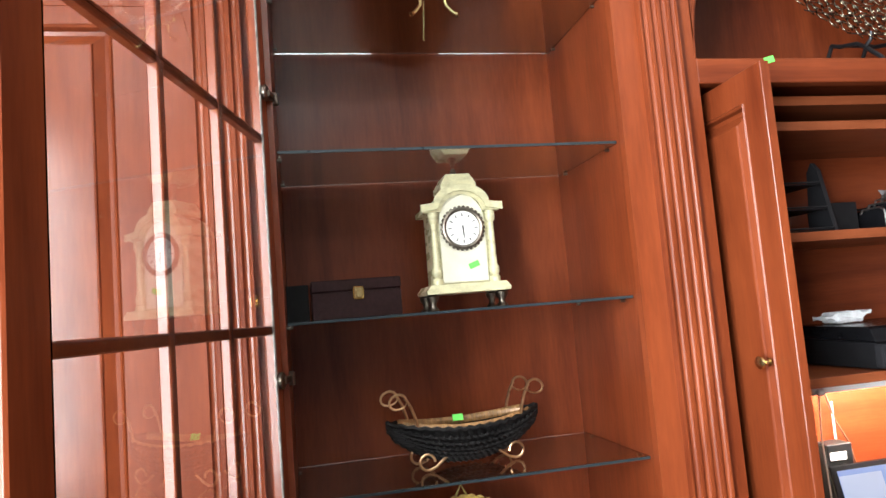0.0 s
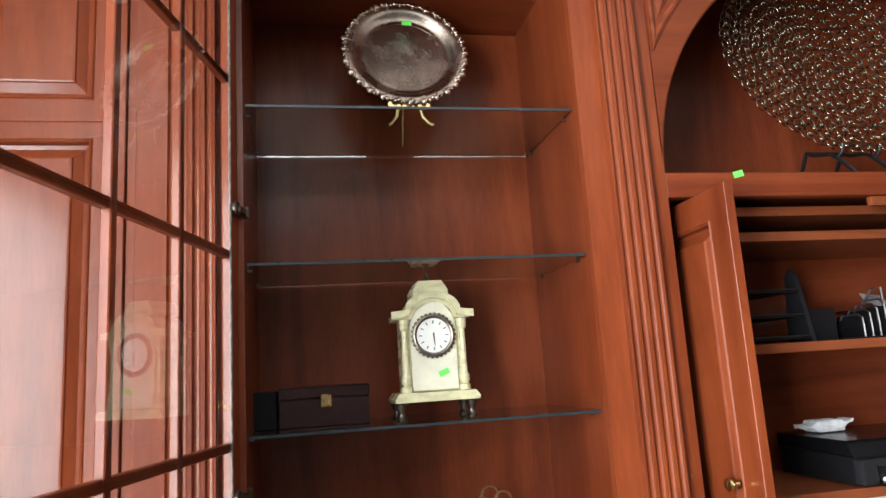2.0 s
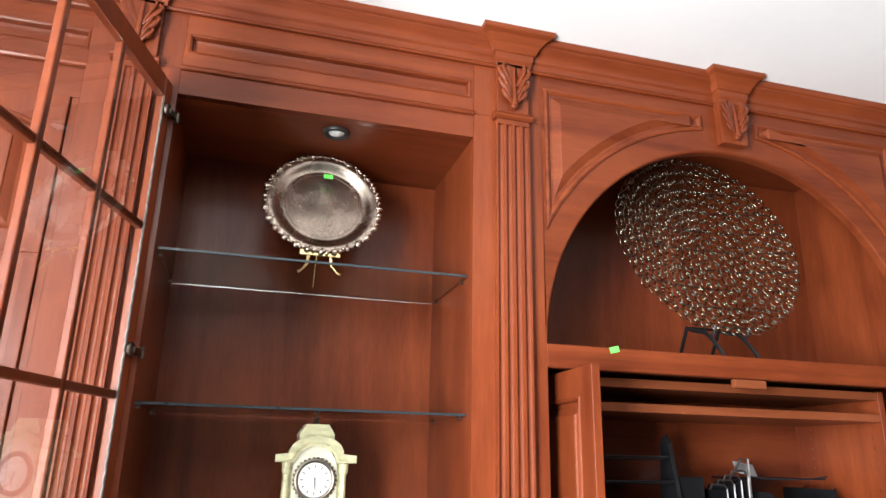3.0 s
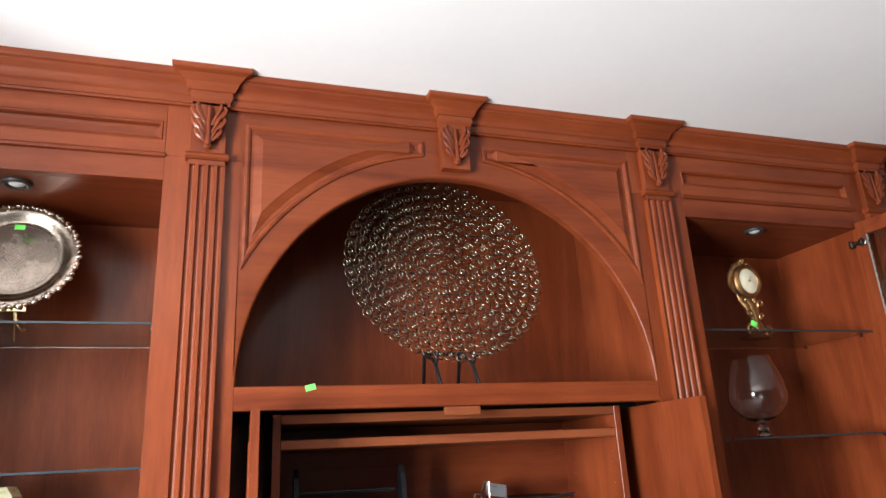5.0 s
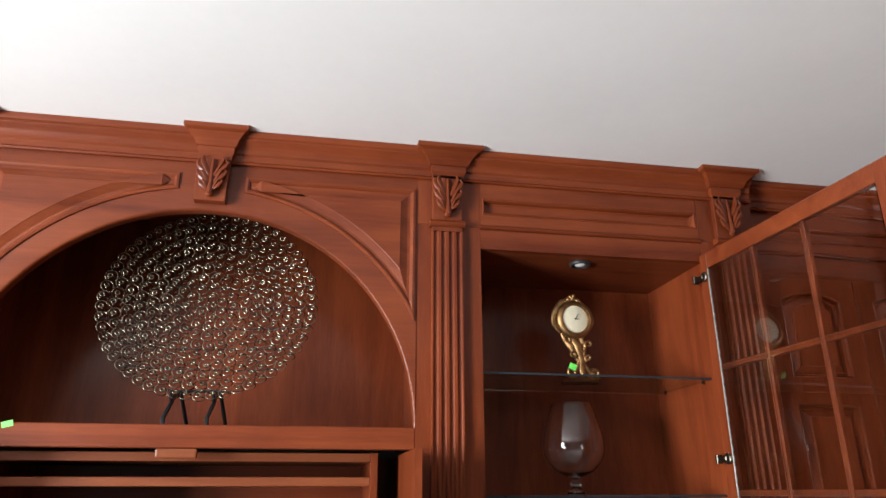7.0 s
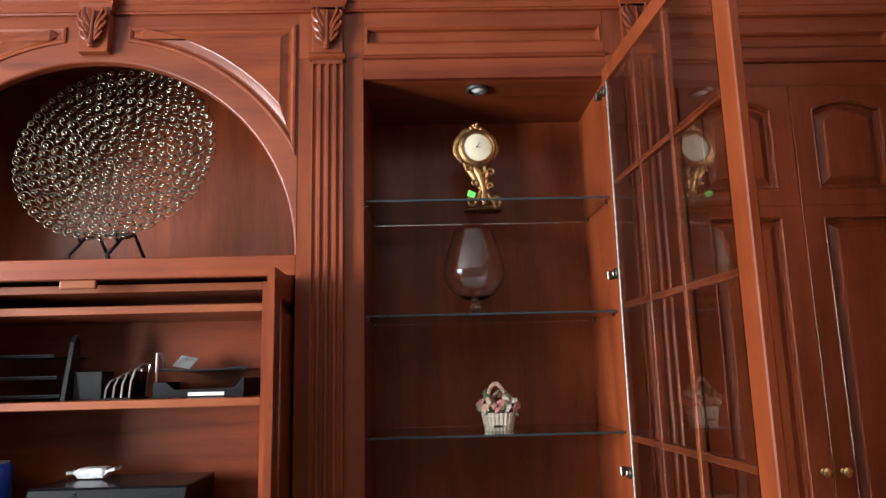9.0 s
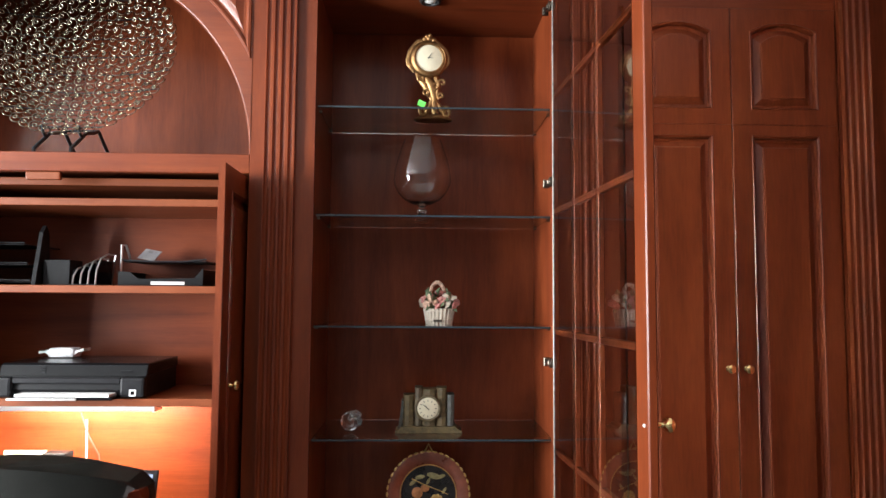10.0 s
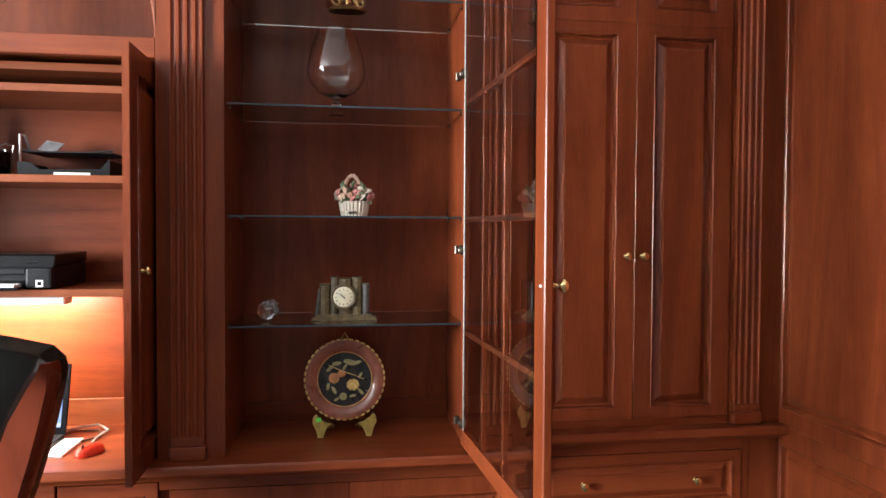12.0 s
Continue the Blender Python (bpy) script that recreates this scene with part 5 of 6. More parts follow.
def book_clock():
    cx, cy, z = 2.713, 1.60, S4
    ob = thing("book_clock", (cx, cy, z), "resin desk clock shaped like a row of old books", "clock")
    part("base", prism([(cx - 0.114, z), (cx + 0.114, z), (cx + 0.113, z + 0.007), (cx + 0.100, z + 0.012), (cx + 0.092, z + 0.022), (cx - 0.092, z + 0.022), (cx - 0.100, z + 0.012), (cx - 0.113, z + 0.007)], "y", cy - 0.048, cy + 0.034, bev=0.001), BOOK_A, ob)
    books = [(-0.087, 0.038, 0.126, BOOK_A), (-0.048, 0.026, 0.152, BOOK_C), (-0.021, 0.048, 0.146, BOOK_B), (0.028, 0.034, 0.151, BOOK_A), (0.063, 0.025, 0.128, BOOK_BLUE)]
    for x, w, h, m in books:
        bm = prism([(cx + x, cy + 0.026), (cx + x, cy - 0.028), (cx + x + w * 0.15, cy - 0.035), (cx + x + w * 0.5, cy - 0.038), (cx + x + w * 0.85, cy - 0.035), (cx + x + w, cy - 0.028), (cx + x + w, cy + 0.026)], "z", z + 0.0222, z + h)
        b = part("book", bm, m, ob)
        for f in (0.30, 0.52, 0.74, 0.95):
            part("spine_band", tube([(cx + x + 0.001, cy - 0.029, z + h * f), (cx + x + w * 0.5, cy - 0.0385, z + h * f), (cx + x + w - 0.001, cy - 0.029, z + h * f)], 0.0020, 5), m, b)
    # a thin volume leans against the row at one end
    part("leaning_book", moved(box(-0.006, 0.006, -0.030, 0.024, 0, 0.098, 0.002), pose(cx - 0.098, cy, z + 0.010, 0, 7, 0)), BOOK_BLUE, ob)
    dc = Vector((cx - 0.003, cy - 0.040, z + 0.083))
    d = part("dial", lathe([(0, 0.008), (0.030, 0.007), (0.0375, 0.003), (0.0375, -0.004), (0, -0.004)], dc, 36, FACE), DIAL_OLD, ob, "cream paper dial", True)
    part("bezel", torus(dc + Vector((0, -0.003, 0)), 0.0405, 0.0048, FACE, 36, 8), BOOK_B, ob, "dark worn bezel", True)
    dial_marks(dc.x, dc.y - 0.0085, dc.z, 0.034, d, ((0.7, -52), (0.45, -40)))


book_clock()

# crystal ball with cut petals
bm = bmesh.new()
bmesh.ops.create_icosphere(bm, subdivisions=2, radius=0.034, matrix=Matrix.Translation((2.446, 1.575, S4 + 0.038)))
rnd = random.Random(3)
for i in range(9):
    a, e = rnd.uniform(-1.2, 1.5), rnd.uniform(-0.2, 1.1)
    p = Vector((2.446 + 0.036 * math.cos(a) * math.cos(e), 1.575 - 0.030 * abs(math.sin(a)) * math.cos(e), S4 + 0.038 + 0.036 * math.sin(e)))
    bmesh.ops.create_icosphere(bm, subdivisions=1, radius=0.011, matrix=Matrix.Translation(p))
ob = solo("crystal_ornament", bm, CRYSTAL, "small clear cut-crystal ball ornament on a glass shelf", "ornament")

# ---- the ring disc under the arch ----


def ring_disc():
    c = Vector((1.478, 1.602, 2.622))
    ob = thing("ring_disc_sculpture", (c.x, c.y, SILL), "round wall-sculpture dish of curled metal rings on a black stand", "sculpture")
    # one curl with its washer, facing -y
    bm = bmesh.new()
    tube([(0.0178 * math.cos(radians(a)), 0.006 * math.sin(radians(a * 0.5)), 0.0178 * math.sin(radians(a))) for a in range(-200, 141, 20)], 0.0014, 6, bm, 1.1)
    lathe([(0.0044, -0.0018), (0.0082, -0.0018), (0.0088, 0.0), (0.0082, 0.0018), (0.0044, 0.0018), (0.0044, -0.0018)], (0.004, -0.011, 0.003), 14, FACE, bm, caps=False)
    tube([(0.004, -0.010, 0.012), (0.0, -0.002, 0.0165)], 0.0024, 4, bm)
    me = bpy.data.meshes.new("ring")
    bmesh.ops.recalc_face_normals(bm, faces=bm.faces)
    bm.to_mesh(me)
    bm.free()
    for p in me.polygons:
        p.use_smooth = True
    me.materials.append(RING)
    tip = Matrix.Translation(c) @ Matrix.Rotation(radians(-14), 4, "X")
    base = BASES[ob.name]
    rnd = random.Random(11)
    R = 0.350
    for k in range(10):
        r = 0.0357 * k
        n = max(1, round(2 * math.pi * r / 0.0366))
        for i in range(n):
            a = 2 * math.pi * (i + 0.5 * (k % 2)) / n
            x, v = r * math.cos(a), r * math.sin(a)
            rr = (r / R) ** 2
            spin = Matrix.Rotation(-a + rnd.uniform(-0.5, 0.5), 4, "Y")
            local = Matrix.Translation((x, 0.055 * (1 - rr) - 0.035, v)) @ Euler((0.5 * v / R + rnd.uniform(-0.22, 0.22), 0, -0.5 * x / R + rnd.uniform(-0.22, 0.22))).to_matrix().to_4x4() @ spin
            o = new("ring", me)
            o.parent = ob
            o.matrix_basis = Matrix.Translation(-base) @ tip @ local
    # hidden wires that carry the rows
    for k in range(-4, 5):
        v = k * 0.075
        h = math.sqrt(max(0, 0.325 ** 2 - v * v))
        part("carrying_wire", moved(tube([(h * s / 6, 0.055 * (1 - ((h * s / 6) ** 2 + v * v) / R ** 2) - 0.026, v) for s in range(-6, 7)], 0.0018, 5), tip), BLACK_METAL, ob)
    for x in (-0.068, 0.052):
        leg = part("stand_leg", tube([(c.x + x - 0.004, c.y - 0.145, SILL), (c.x + x - 0.008, c.y - 0.140, SILL + 0.02), (c.x + x, c.y - 0.085, SILL + 0.07), (c.x + x, c.y - 0.060, SILL + 0.09), (c.x + x, c.y + 0.00, SILL + 0.105), (c.x + x, c.y + 0.03, SILL + 0.12)], 0.006, 8), BLACK_METAL, ob, "black iron stand leg", True)
        part("lip", tube([(c.x + x, c.y - 0.085, SILL + 0.07), (c.x + x, c.y - 0.105, SILL + 0.085), (c.x + x, c.y - 0.110, SILL + 0.105)], [0.006, 0.005, 0.004], 8), BLACK_METAL, leg, smooth=True)
        part("rear_leg", tube([(c.x + x, c.y + 0.03, SILL + 0.12), (c.x + x + 0.02, c.y + 0.13, SILL)], 0.006, 8), BLACK_METAL, ob, smooth=True)
    part("stand_bar", tube([(c.x - 0.068, c.y + 0.03, SILL + 0.12), (c.x + 0.052, c.y + 0.03, SILL + 0.12)], 0.005, 8), BLACK_METAL, ob)


ring_disc()
ob = solo("arch_price_sticker", moved(box(-0.014, 0.014, F - 0.0015, F - 0.0002, -0.008, 0.008, 0), Matrix.Translation((1.020, 0, 2.223)) @ Matrix.Rotation(radians(-14), 4, "Y")), LIME, "bright green price sticker on the arch sill", "sticker")

# ---- things in and on the desk ----
SH3, SH4 = 1.7987, 1.4267


def printer():
    x0, x1, y0, y1, z = 1.300, 1.780, 1.500, 1.800, SH4
    ob = thing("printer", ((x0 + x1) / 2, (y0 + y1) / 2, z), "black all-in-one inkjet printer with paper in its tray", "printer")
    part("body", prism([(y0 + 0.02, z + 0.004), (y0 + 0.004, z + 0.03), (y0 + 0.012, z + 0.072), (y1, z + 0.080), (y1, z + 0.004)], "x", x0 + 0.004, x1 - 0.004, bev=0.004), PLASTIC_M, ob)
    part("lid", prism([(y0 + 0.006, z + 0.074), (y0 + 0.020, z + 0.108), (y0 + 0.03, z + 0.114), (y1, z + 0.116), (y1, z + 0.082)], "x", x0, x1, bev=0.004), PLASTIC, ob, "gloss black lid")
    part("front_bezel", box(x0 + 0.002, x0 + 0.050, y0 - 0.012, y0 + 0.02, z + 0.006, z + 0.070, 0.008), GREY_P, ob)
    part("front_bezel", box(x1 - 0.080, x1 - 0.002, y0 - 0.010, y0 + 0.02, z + 0.006, z + 0.070, 0.008), GREY_P, ob)
    part("bezel_bridge", box(x0 + 0.050, x1 - 0.080, y0 - 0.006, y0 + 0.012, z + 0.050, z + 0.069, 0.003), GREY_P, ob)
    part("tray", box(x0 + 0.062, x1 - 0.088, y0 - 0.045, y0 + 0.05, z + 0.001, z + 0.010, 0.002), PLASTIC, ob)
    part("paper_stack", box(x0 + 0.080, x1 - 0.100, y0 - 0.040, y0 + 0.05, z + 0.0105, z + 0.020, 0.001), PAPER, ob, "white paper in the tray")
    part("tray_edge", box(x0 + 0.060, x1 - 0.200, y0 - 0.050, y0 - 0.0455, z + 0.001, z + 0.009, 0.001), STEEL, ob)
    part("logo_plate", box(x1 - 0.048, x1 - 0.026, y0 - 0.0112, y0 - 0.0102, z + 0.010, z + 0.032, 0.0003), WHITE_P, ob, "small pale square badge")
    part("logo_centre", box(x1 - 0.043, x1 - 0.031, y0 - 0.0122, y0 - 0.0114, z + 0.015, z + 0.027, 0.0002), PLASTIC, ob)
    for i in range(3):
        part("button", box(x0 + 0.135, x0 + 0.150, y0 + 0.009, y0 + 0.0115, z + 0.082 + 0.009 * i, z + 0.086 + 0.009 * i, 0.0005), GREY_P, ob)
    part("lettering_bar", box(x1 - 0.085, x1 - 0.048, y0 + 0.0075, y0 + 0.0095, z + 0.0885, z + 0.0925, 0.0003), GREY_P, ob, "faint lettering bar")


printer()
bm = box(1.402, 1.492, 1.622, 1.686, SH4 + 0.1175, SH4 + 0.150, 0.009)
for x, way, lift in ((1.490, 1, 0.012), (1.404, -1, 0.002)):
    prism([(x, SH4 + 0.124), (x + way * 0.014, SH4 + 0.132 + lift * 0.5), (x + way * 0.034, SH4 + 0.128 + lift), (x + way * 0.036, SH4 + 0.138 + lift), (x + way * 0.014, SH4 + 0.138 + lift * 0.5), (x, SH4 + 0.144)], "y", 1.628, 1.680, bm)
bmesh.ops.subdivide_edges(bm, edges=bm.edges[:], cuts=2, use_grid_fill=True)
rnd = random.Random(2)
for v in bm.verts:
    v.co += Vector((rnd.uniform(-1, 1), rnd.uniform(-1, 1), rnd.uniform(-1, 1))) * 0.0018
    v.co.z = max(v.co.z, SH4 + 0.117)
moved(bm, Matrix.Translation((-0.045, 0.070, 0)))
solo("wrapped_packet", bm, WRAP, "small packet in crinkled clear wrap on the printer", "packet")

BAG_X, BAG_Y = 1.055, 1.69
bm = bmesh.new()
rows = []
rnd = random.Random(8)
for j, (z, w, d) in enumerate(((0, 0.080, 0.07), (0.03, 0.088, 0.078), (0.08, 0.090, 0.080), (0.13, 0.092, 0.074), (0.160, 0.094, 0.062), (0.172, 0.090, 0.050))):
    rows.append([bm.verts.new((BAG_X + w * math.cos(2 * math.pi * i / 28) + rnd.uniform(-1, 1) * 0.004 * (j > 0), BAG_Y + d * math.sin(2 * math.pi * i / 28) + rnd.uniform(-1, 1) * 0.004 * (j > 0), SH4 + z + (rnd.uniform(-1, 1) * 0.004 if j > 0 else 0))) for i in range(28)])
for a, b in zip(rows, rows[1:]):
    for i in range(28):
        bm.faces.new((a[i], a[(i + 1) % 28], b[(i + 1) % 28], b[i]))
bm.faces.new(rows[0][::-1])
bm.faces.new(rows[-1])
ob = thing("blue_bag", (BAG_X, BAG_Y, SH4), "crumpled blue plastic bag standing on the desk shelf", "bag")
part("bag", bm, BLUE, ob, smooth=True)
part("white_fold", box(BAG_X - 0.065, BAG_X + 0.065, BAG_Y - 0.045, BAG_Y + 0.045, SH4 + 0.1725, SH4 + 0.180, 0.003), WRAP, ob, "folded pale top edge")
for k, (dx, dz, w) in enumerate(((-0.05, 0.125, 0.03), (0.0, 0.13, 0.05), (-0.04, 0.10, 0.07), (0.03, 0.095, 0.03), (-0.05, 0.07, 0.04), (0.01, 0.065, 0.05))):
    part("print_bar", box(BAG_X + dx, BAG_X + dx + w, BAG_Y - 0.0705, BAG_Y - 0.069, SH4 + dz, SH4 + dz + 0.012, 0), WHITE_P, ob, "white printed bar")


def letter_tower():
    ob = thing("letter_tray_tower", (1.180, 1.66, SH3), "black wire letter tray tower on the upper desk shelf", "tray")
    for i, z in enumerate((0.010, 0.070, 0.140)):
        t = part("tray", box(1.020, 1.325 - 0.014 * i, 1.62, 1.86, SH3 + z, SH3 + z + 0.004, 0.001), PLASTIC_M, ob)
        part("tray_lip", tube([(1.020, 1.62, SH3 + z + 0.008), (1.325 - 0.014 * i, 1.62, SH3 + z + 0.008)], 0.003, 6), GREY_P, t)
    part("upright", prism([(1.62, SH3), (1.72, SH3), (1.70, SH3 + 0.19), (1.68, SH3 + 0.215), (1.66, SH3 + 0.19)], "x", 1.326, 1.340), GREY_P, ob)
    part("upright", prism([(1.62, SH3), (1.72, SH3), (1.70, SH3 + 0.19), (1.68, SH3 + 0.215), (1.66, SH3 + 0.19)], "x", 1.005, 1.019), GREY_P, ob)


letter_tower()
ob = thing("pen_bin", (1.3930, 1.7000, SH3), "black plastic desk bin on the upper desk shelf", "bin")
bm = box(1.3480, 1.4400, 1.6550, 1.6600, SH3, SH3 + 0.092, 0.001)
box(1.3480, 1.4400, 1.7400, 1.7450, SH3, SH3 + 0.092, 0.001, bm)
box(1.3480, 1.3520, 1.6602, 1.7398, SH3, SH3 + 0.092, 0.001, bm)
box(1.4360, 1.4400, 1.6602, 1.7398, SH3, SH3 + 0.092, 0.001, bm)
box(1.3522, 1.4358, 1.6602, 1.7398, SH3, SH3 + 0.004, 0, bm)
part("bin", bm, PLASTIC_M, ob)

ob = thing("file_sorter", (1.515, 1.66, SH3), "black file sorter with bent wire dividers", "file sorter")
part("plate", box(1.470, 1.565, 1.595, 1.740, SH3, SH3 + 0.006, 0.001), PLASTIC_M, ob)
for i in range(4):
    x = 1.479 + 0.026 * i
    h = 0.070 + 0.014 * i
    part("divider", tube([(x, 1.600, SH3 + 0.006), (x + 0.002, 1.602, SH3 + h * 0.5), (x + 0.010, 1.612, SH3 + h * 0.85), (x + 0.022, 1.64, SH3 + h), (x + 0.022, 1.70, SH3 + h), (x, 1.725, SH3 + 0.006)], 0.0028, 6), STEEL, ob, smooth=True)
    part("divider_sheet", box(x - 0.001, x + 0.001, 1.605, 1.725, SH3 + 0.006, SH3 + h * 0.8, 0), PLASTIC, ob)


def letter_tray():
    ob = thing("letter_tray", (1.766, 1.75, SH3), "black desk letter tray with a pale label strip", "tray")
    x0, x1, y0, y1 = 1.619, 1.914, 1.632, 1.864
    bm = box(x0, x1, y0, y1, SH3, SH3 + 0.006, 0.001)
    prism([(x0, SH3 + 0.006), (x1, SH3 + 0.006), (x1, SH3 + 0.066), (x1 - 0.03, SH3 + 0.030), (x0 + 0.07, SH3 + 0.026), (x0 + 0.04, SH3 + 0.050), (x0, SH3 + 0.052)], "y", y0, y0 + 0.005, bm)
    box(x0, x0 + 0.004, y0 + 0.0052, y1, SH3 + 0.0062, SH3 + 0.052, 0, bm)
    box(x1 - 0.004, x1, y0 + 0.0052, y1, SH3 + 0.0062, SH3 + 0.060, 0, bm)
    part("lower_tray", bm, PLASTIC_M, ob)
    part("label_strip", box(1.734, 1.851, y0 - 0.0015, y0 - 0.0003, SH3 + 0.006, SH3 + 0.017, 0), PAPER, ob, "blank white label strip")
    part("upper_tray", tube([(x0 - 0.004, 1.665, SH3 + 0.094), (x0 + 0.10, 1.665, SH3 + 0.089), (x0 + 0.22, 1.665, SH3 + 0.090), (x1, 1.665, SH3 + 0.098)], 0.003, 6), GREY_P, ob)
    part("upper_floor", box(x0 + 0.002, x1 - 0.002, 1.670, 1.862, SH3 + 0.088, SH3 + 0.092, 0), PLASTIC_M, ob)
    part("wire_end", tube([(x0 - 0.004, 1.665, SH3 + 0.006), (x0 - 0.004, 1.665, SH3 + 0.148), (x0 - 0.004, 1.70, SH3 + 0.148), (x0 - 0.004, 1.74, SH3 + 0.10)], 0.004, 6), STEEL, ob)
    # the sheet's grey stands in for light reflected by a glossy black surface
    part("card", moved(box(-0.034, 0.034, -0.001, 0.001, -0.028, 0.028, 0), pose(1.677, 1.76, SH3 + 0.118, -48, 10, -14)), REFLECTION_GREY, ob, "slanting sheet, grey for the reflection on a glossy black piece")


letter_tray()

# fluorescent strip under the lower shelf
ob = thing("strip_light", (1.55, 1.52, 1.3688), "white fluorescent strip light, switched on, under the desk shelf", "lamp")
part("housing", box(1.190, 1.762, 1.615, 1.660, 1.3680, 1.4006, 0.002), WHITE_P, ob)
part("tube", tube([(1.21, 1.672, 1.3848), (1.742, 1.672, 1.3848)], 0.0085, 12), TUBE, ob, "glowing fluorescent tube", True)
for x in (1.182, 1.762):
    part("end_cap", box(x, x + 0.008, 1.613, 1.684, 1.3660, 1.4007, 0.001), WHITE_P, ob)
part("switch", ball((1.205, 1.613, 1.3720), (0.014, 0.010, 0.009)), WHITE_P, ob, smooth=True)
solo("lamp_cord", tube([(1.205, 1.620, 1.364), (1.212, 1.64, 1.25), (1.235, 1.66, 1.08), (1.262, 1.70, 0.95), (1.300, 1.76, 0.888)], 0.0022, 6), CORD_W, "white lamp cord hanging down to the desk", "cord", smooth=True)
solo("power_cord", tube([(1.405, 1.84, 1.399), (1.410, 1.845, 1.33), (1.440, 1.850, 1.24), (1.480, 1.852, 1.17), (1.50, 1.845, 1.05), (1.50, 1.82, 0.8878)], 0.003, 6), CORD_B, "brown power cord down the back of the desk", "cord", smooth=True)
solo("short_cord", tube([(1.432, 1.848, 1.30), (1.434, 1.852, 1.20), (1.438, 1.848, 1.05), (1.44, 1.83, 0.8880)], 0.0035, 6), CORD_W, "white cord at the back of the desk", "cord", smooth=True)


def laptop():
    x0, x1, z = 1.300, 1.748, LEDGE
    ob = thing("laptop", ((x0 + x1) / 2, 1.56, z), "open black laptop with a lit blue screen on the desk", "laptop")
    part("keyboard_base", box(x0, x1, 1.395, 1.665, z, z + 0.024, 0.005), GREY_P, ob)
    bm = bmesh.new()
    for r in range(5):
        for k in range(15):
            box(x0 + 0.040 + 0.0265 * k, x0 + 0.062 + 0.0265 * k, 1.525 + 0.024 * r, 1.545 + 0.024 * r, z + 0.0242, z + 0.0265, 0, bm)
    keys = part("keys", bm, PLASTIC_M, ob)
    tip = Matrix.Translation(((x0 + x1) / 2, 1.672, z + 0.020)) @ Matrix.Rotation(radians(-14), 4, "X")
    w = (x1 - x0) / 2
    part("lid", moved(box(-w, w, 0.0, 0.012, 0, 0.246, 0.005), tip), PLASTIC, ob, "gloss black lid")
    part("screen", moved(box(-w + 0.018, w - 0.018, -0.0022, -0.0006, 0.025, 0.230, 0), tip), SCREEN, ob, "lit pale blue screen")
    part("screen_window", moved(box(-w + 0.018, -w + 0.16, -0.0030, -0.0024, 0.06, 0.215, 0), tip), SCREEN_BAR, ob)
    part("screen_bar", moved(box(-w + 0.018, w - 0.018, -0.0030, -0.0024, 0.028, 0.040, 0), tip), SCREEN_BAR, ob)


laptop()
ob = thing("mouse", (1.885, 1.505, LEDGE), "glossy red computer mouse on the desk", "mouse")
bm = ball((1.885, 1.505, LEDGE + 0.006), (0.030, 0.054, 0.030), u=20, v=12)
for v in bm.verts:
    v.co.z = max(v.co.z, LEDGE + 0.001)
moved(bm, Matrix.Translation((1.885, 1.505, 0)) @ Matrix.Rotation(radians(-32), 4, "Z") @ Matrix.Translation((-1.885, -1.505, 0)))
part("shell", bm, RED_P, ob, smooth=True)
part("wheel", torus((1.873, 1.478, LEDGE + 0.030), 0.006, 0.003, Matrix.Rotation(radians(90), 4, "Y"), 14, 6), PLASTIC_M, ob, smooth=True)
solo("mouse_cable", tube([(1.862, 1.560, LEDGE + 0.004), (1.85, 1.66, LEDGE + 0.006), (1.87, 1.735, LEDGE + 0.014), (1.82, 1.79, LEDGE + 0.02), (1.75, 1.79, LEDGE + 0.012), (1.68, 1.74, LEDGE + 0.006)], 0.004, 6), CORD_W, "white cable in a loop on the desk", "cable", smooth=True)
solo("adapter_cable", tube([(1.80, 1.63, LEDGE + 0.004), (1.86, 1.69, LEDGE + 0.005), (1.83, 1.76, LEDGE + 0.006), (1.74, 1.77, LEDGE + 0.006), (1.70, 1.70, LEDGE + 0.005)], 0.0035, 6), CORD_B, "dark cable on the desk beside the laptop", "cable", smooth=True)
solo("paper_pad", box(1.740, 1.812, 1.47, 1.66, LEDGE + 0.0005, LEDGE + 0.010, 0.001), PAPER, "white paper pad beside the laptop", "pad")

# cards propped against the desk back
ob = thing("picture_cards", (1.23, 1.80, LEDGE), "cream card with dark painted shapes propped at the desk back", "card")
tip = pose(1.235, 1.775, LEDGE, -8, 0, 0)
part("card", moved(box(-0.085, 0.068, 0, 0.006, 0, 0.312, 0.001), tip), DIAL_OLD, ob)
rnd = random.Random(4)
for i in range(9):
    part("dark_shape", moved(ball((rnd.uniform(-0.07, 0.05), -0.0005, rnd.uniform(0.17, 0.295)), (rnd.uniform(0.008, 0.02), 0.0012, rnd.uniform(0.01, 0.026)), u=12, v=6), tip), (INK, FRUIT, BOOK_A)[i % 3], ob)
ob = thing("desk_box", (1.36, 1.78, LEDGE), "small dark box with a pale label behind the chair", "box")
part("body", box(1.320, 1.405, 1.755, 1.815, LEDGE, 1.195, 0.003), PLASTIC_M, ob)
part("label_strip", box(1.326, 1.380, 1.7530, 1.7545, 1.150, 1.172, 0), PAPER, ob, "blank pale label")


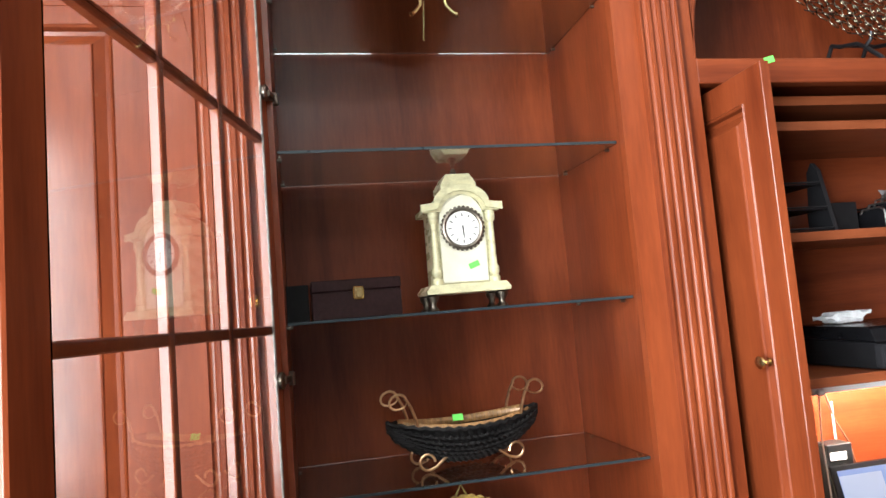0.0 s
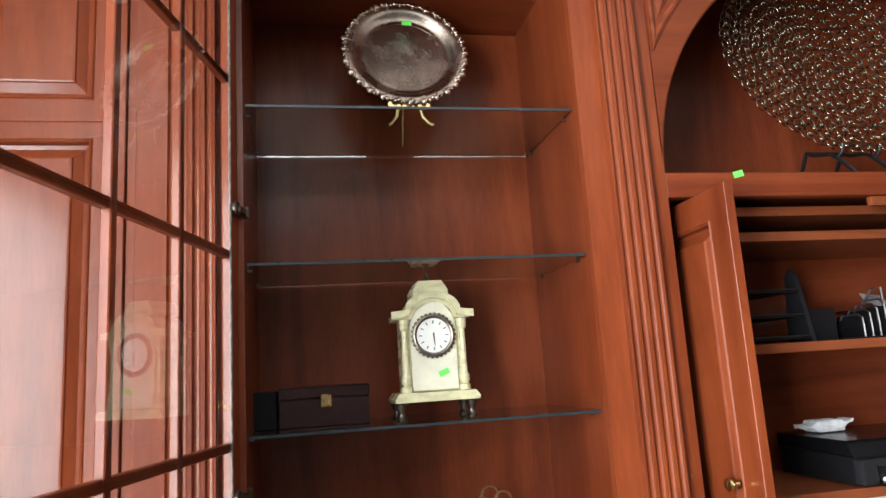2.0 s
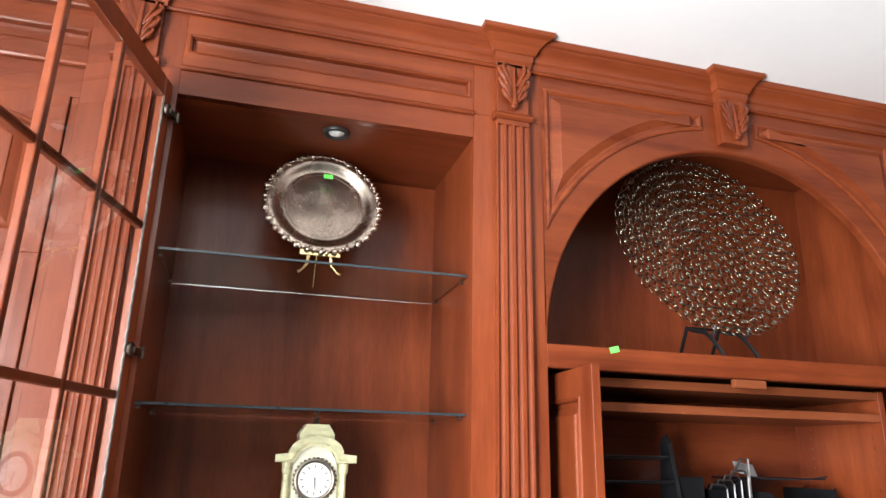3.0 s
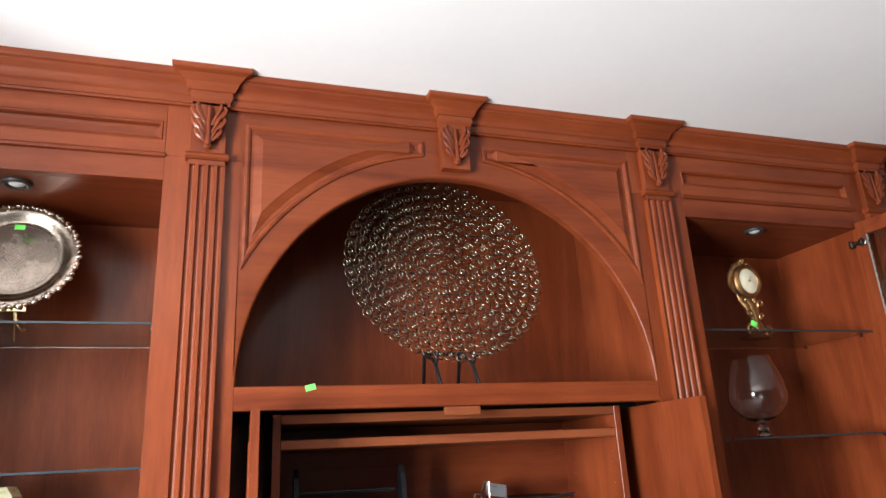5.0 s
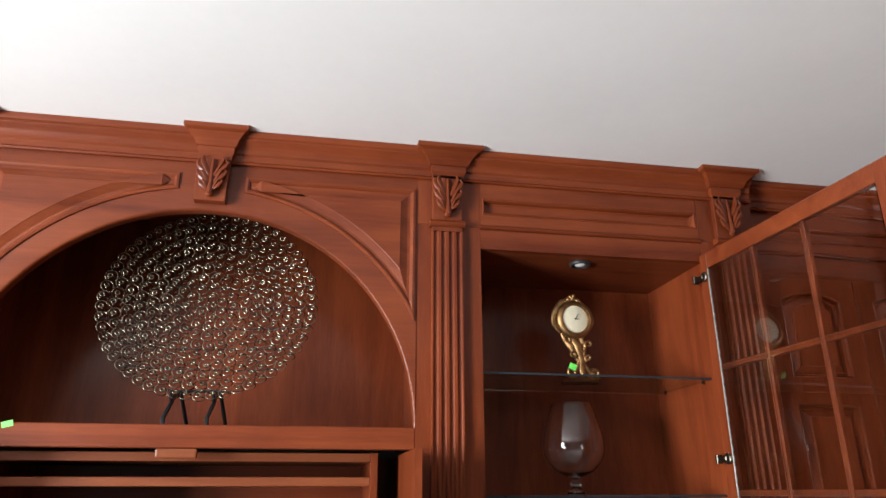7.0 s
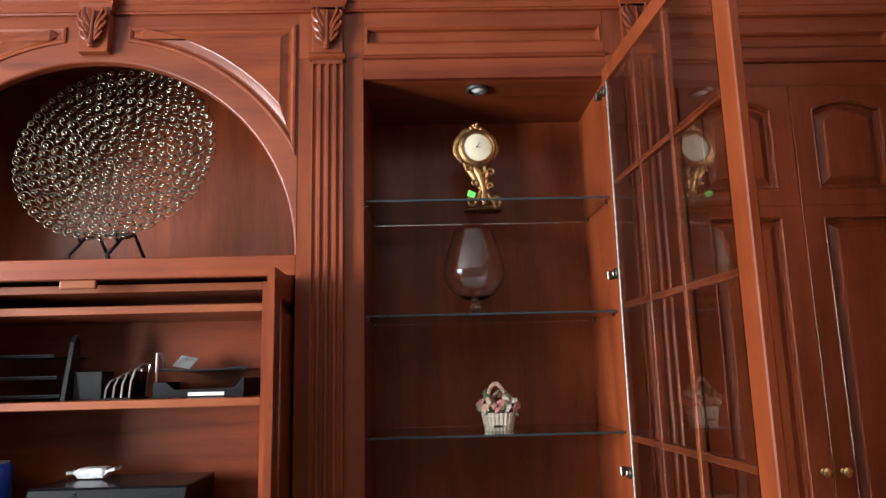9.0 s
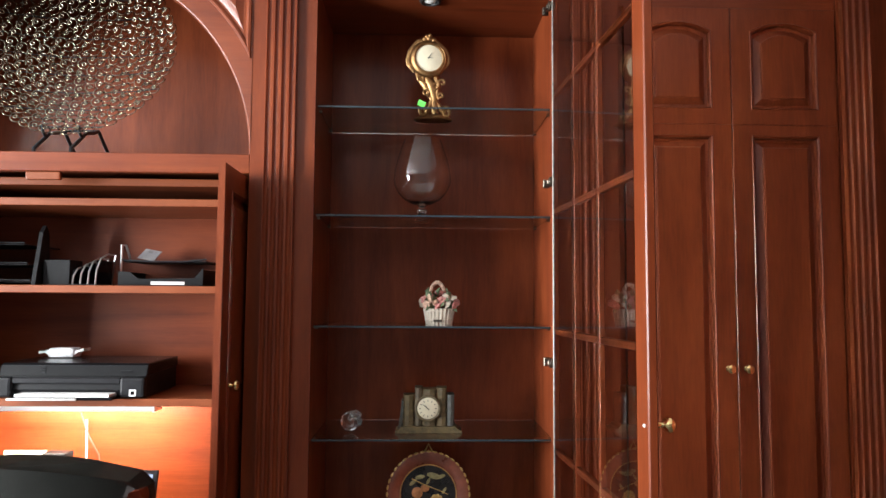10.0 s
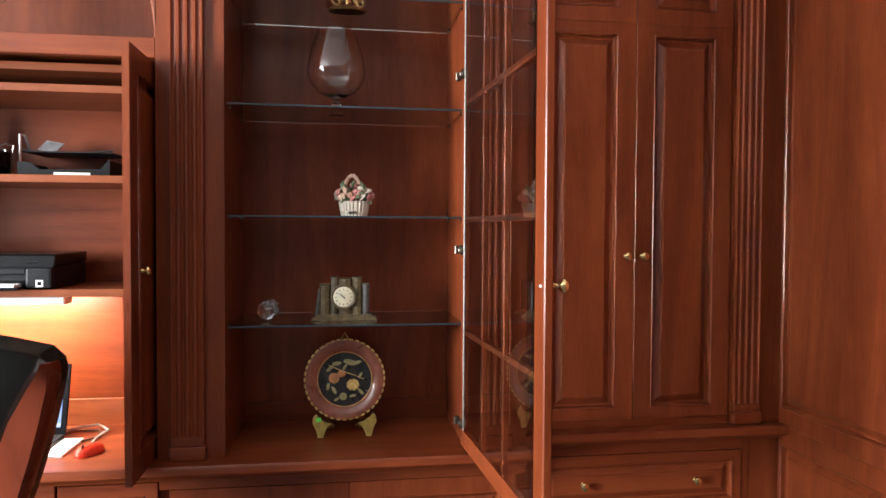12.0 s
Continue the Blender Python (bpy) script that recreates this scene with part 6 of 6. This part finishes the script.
def desk_chair():
    cx, cy = 1.775, 0.99
    ob = thing("desk_chair", (cx, cy, 0), "high-backed black leather desk chair with a mahogany frame", "chair")
    turn = Matrix.Translation((cx, cy, 0)) @ Matrix.Rotation(radians(-8), 4, "Z")

    def back(width, top, y_front, y_back, z0, bow):
        bm = bmesh.new()
        rows = []
        for i in range(17):
            u = i / 16
            z = z0 + (top - z0) * u
            w = width * (0.22 + 0.78 * u ** 0.9) * (1 if u < 0.86 else math.sqrt(max(0.05, 1 - ((u - 0.86) / 0.15) ** 2)) * 0.25 + 0.75)
            lean = -0.12 * u * u
            front, rear = [], []
            for j in range(25):
                s = -1 + j / 12
                puff = 0.012 * math.cos(s * 7) * (0.3 + 0.7 * u)
                dome = 0.045 * (1 - s * s) * u ** 3 - 0.025 * u ** 3
                front.append(bm.verts.new((w * s, y_front + lean + bow * s * s - puff * 0.3, z + dome)))
                rear.append(bm.verts.new((w * s, y_back + lean + bow * s * s - 0.03 * (1 - s * s), z + dome - 0.012 * u ** 6)))
            rows.append(front + rear[::-1])
        n = len(rows[0])
        for a, b in zip(rows, rows[1:]):
            for j in range(n):
                bm.faces.new((a[j], a[(j + 1) % n], b[(j + 1) % n], b[j]))
        bm.faces.new(rows[0][::-1])
        bm.faces.new(rows[-1])
        return bm
    part("backrest", moved(back(0.276, 1.362, 0.03, -0.04, 0.80, 0.07), turn), LEATHER, ob, "glossy black leather back", True)
    part("seat", moved(box(-0.26, 0.26, 0.0, 0.48, 0.42, 0.53, 0.04), turn), LEATHER, ob, "black leather seat", True)
    for s in (-1, 1):
        bm = bmesh.new()
        rows = []
        for z, outer, inner in ((0.46, 0.075, 0.030), (0.70, 0.085, 0.040), (0.82, 0.108, 0.050), (0.95, 0.152, 0.080), (1.06, 0.190, 0.112), (1.16, 0.222, 0.155), (1.24, 0.245, 0.205), (1.285, 0.254, 0.236), (1.305, 0.251, 0.246)):
            u = max(0.0, (z - 0.80) / 0.562)
            y = -0.046 - 0.12 * u * u + 0.07 * (outer / 0.272) ** 2 * u
            rows.append([bm.verts.new((s * q, y + d, z)) for q, d in ((outer + 0.006, 0.042), (outer + 0.010, 0.010), (outer, -0.010), (inner, -0.022), (inner, 0.030))])
        for p, q in zip(rows, rows[1:]):
            for i in range(5):
                bm.faces.new((p[i], p[(i + 1) % 5], q[(i + 1) % 5], q[i]))
        bm.faces.new(rows[0][::-1])
        bm.faces.new(rows[-1])
        part("back_rail", moved(bm, turn), CHAIR_WOOD, ob, "broad polished mahogany side rail", True)
        part("armrest", moved(tube([(s * 0.07, 0.06, 0.70), (s * 0.28, 0.20, 0.73), (s * 0.30, 0.40, 0.70), (s * 0.29, 0.44, 0.62), (s * 0.275, 0.42, 0.50)], [0.02, 0.024, 0.024, 0.02, 0.018], 8), turn), CHAIR_WOOD, ob, smooth=True)
    part("column", moved(lathe([(0, 0), (0.028, 0), (0.028, 0.30), (0, 0.30)], (0, 0.24, 0.115), 16), turn), BLACK_METAL, ob, smooth=True)
    for k in range(5):
        a = 2 * math.pi * k / 5
        leg = part("leg", moved(tube([(0.02 * math.cos(a), 0.24 + 0.02 * math.sin(a), 0.14), (0.16 * math.cos(a), 0.24 + 0.16 * math.sin(a), 0.11), (0.30 * math.cos(a), 0.24 + 0.30 * math.sin(a), 0.075)], [0.026, 0.022, 0.017], 8), turn), CHAIR_WOOD, ob, smooth=True)
        part("castor", moved(ball((0.30 * math.cos(a), 0.24 + 0.30 * math.sin(a), 0.03), (0.026, 0.026, 0.03), u=14, v=8), turn), PLASTIC_M, leg, smooth=True)


desk_chair()
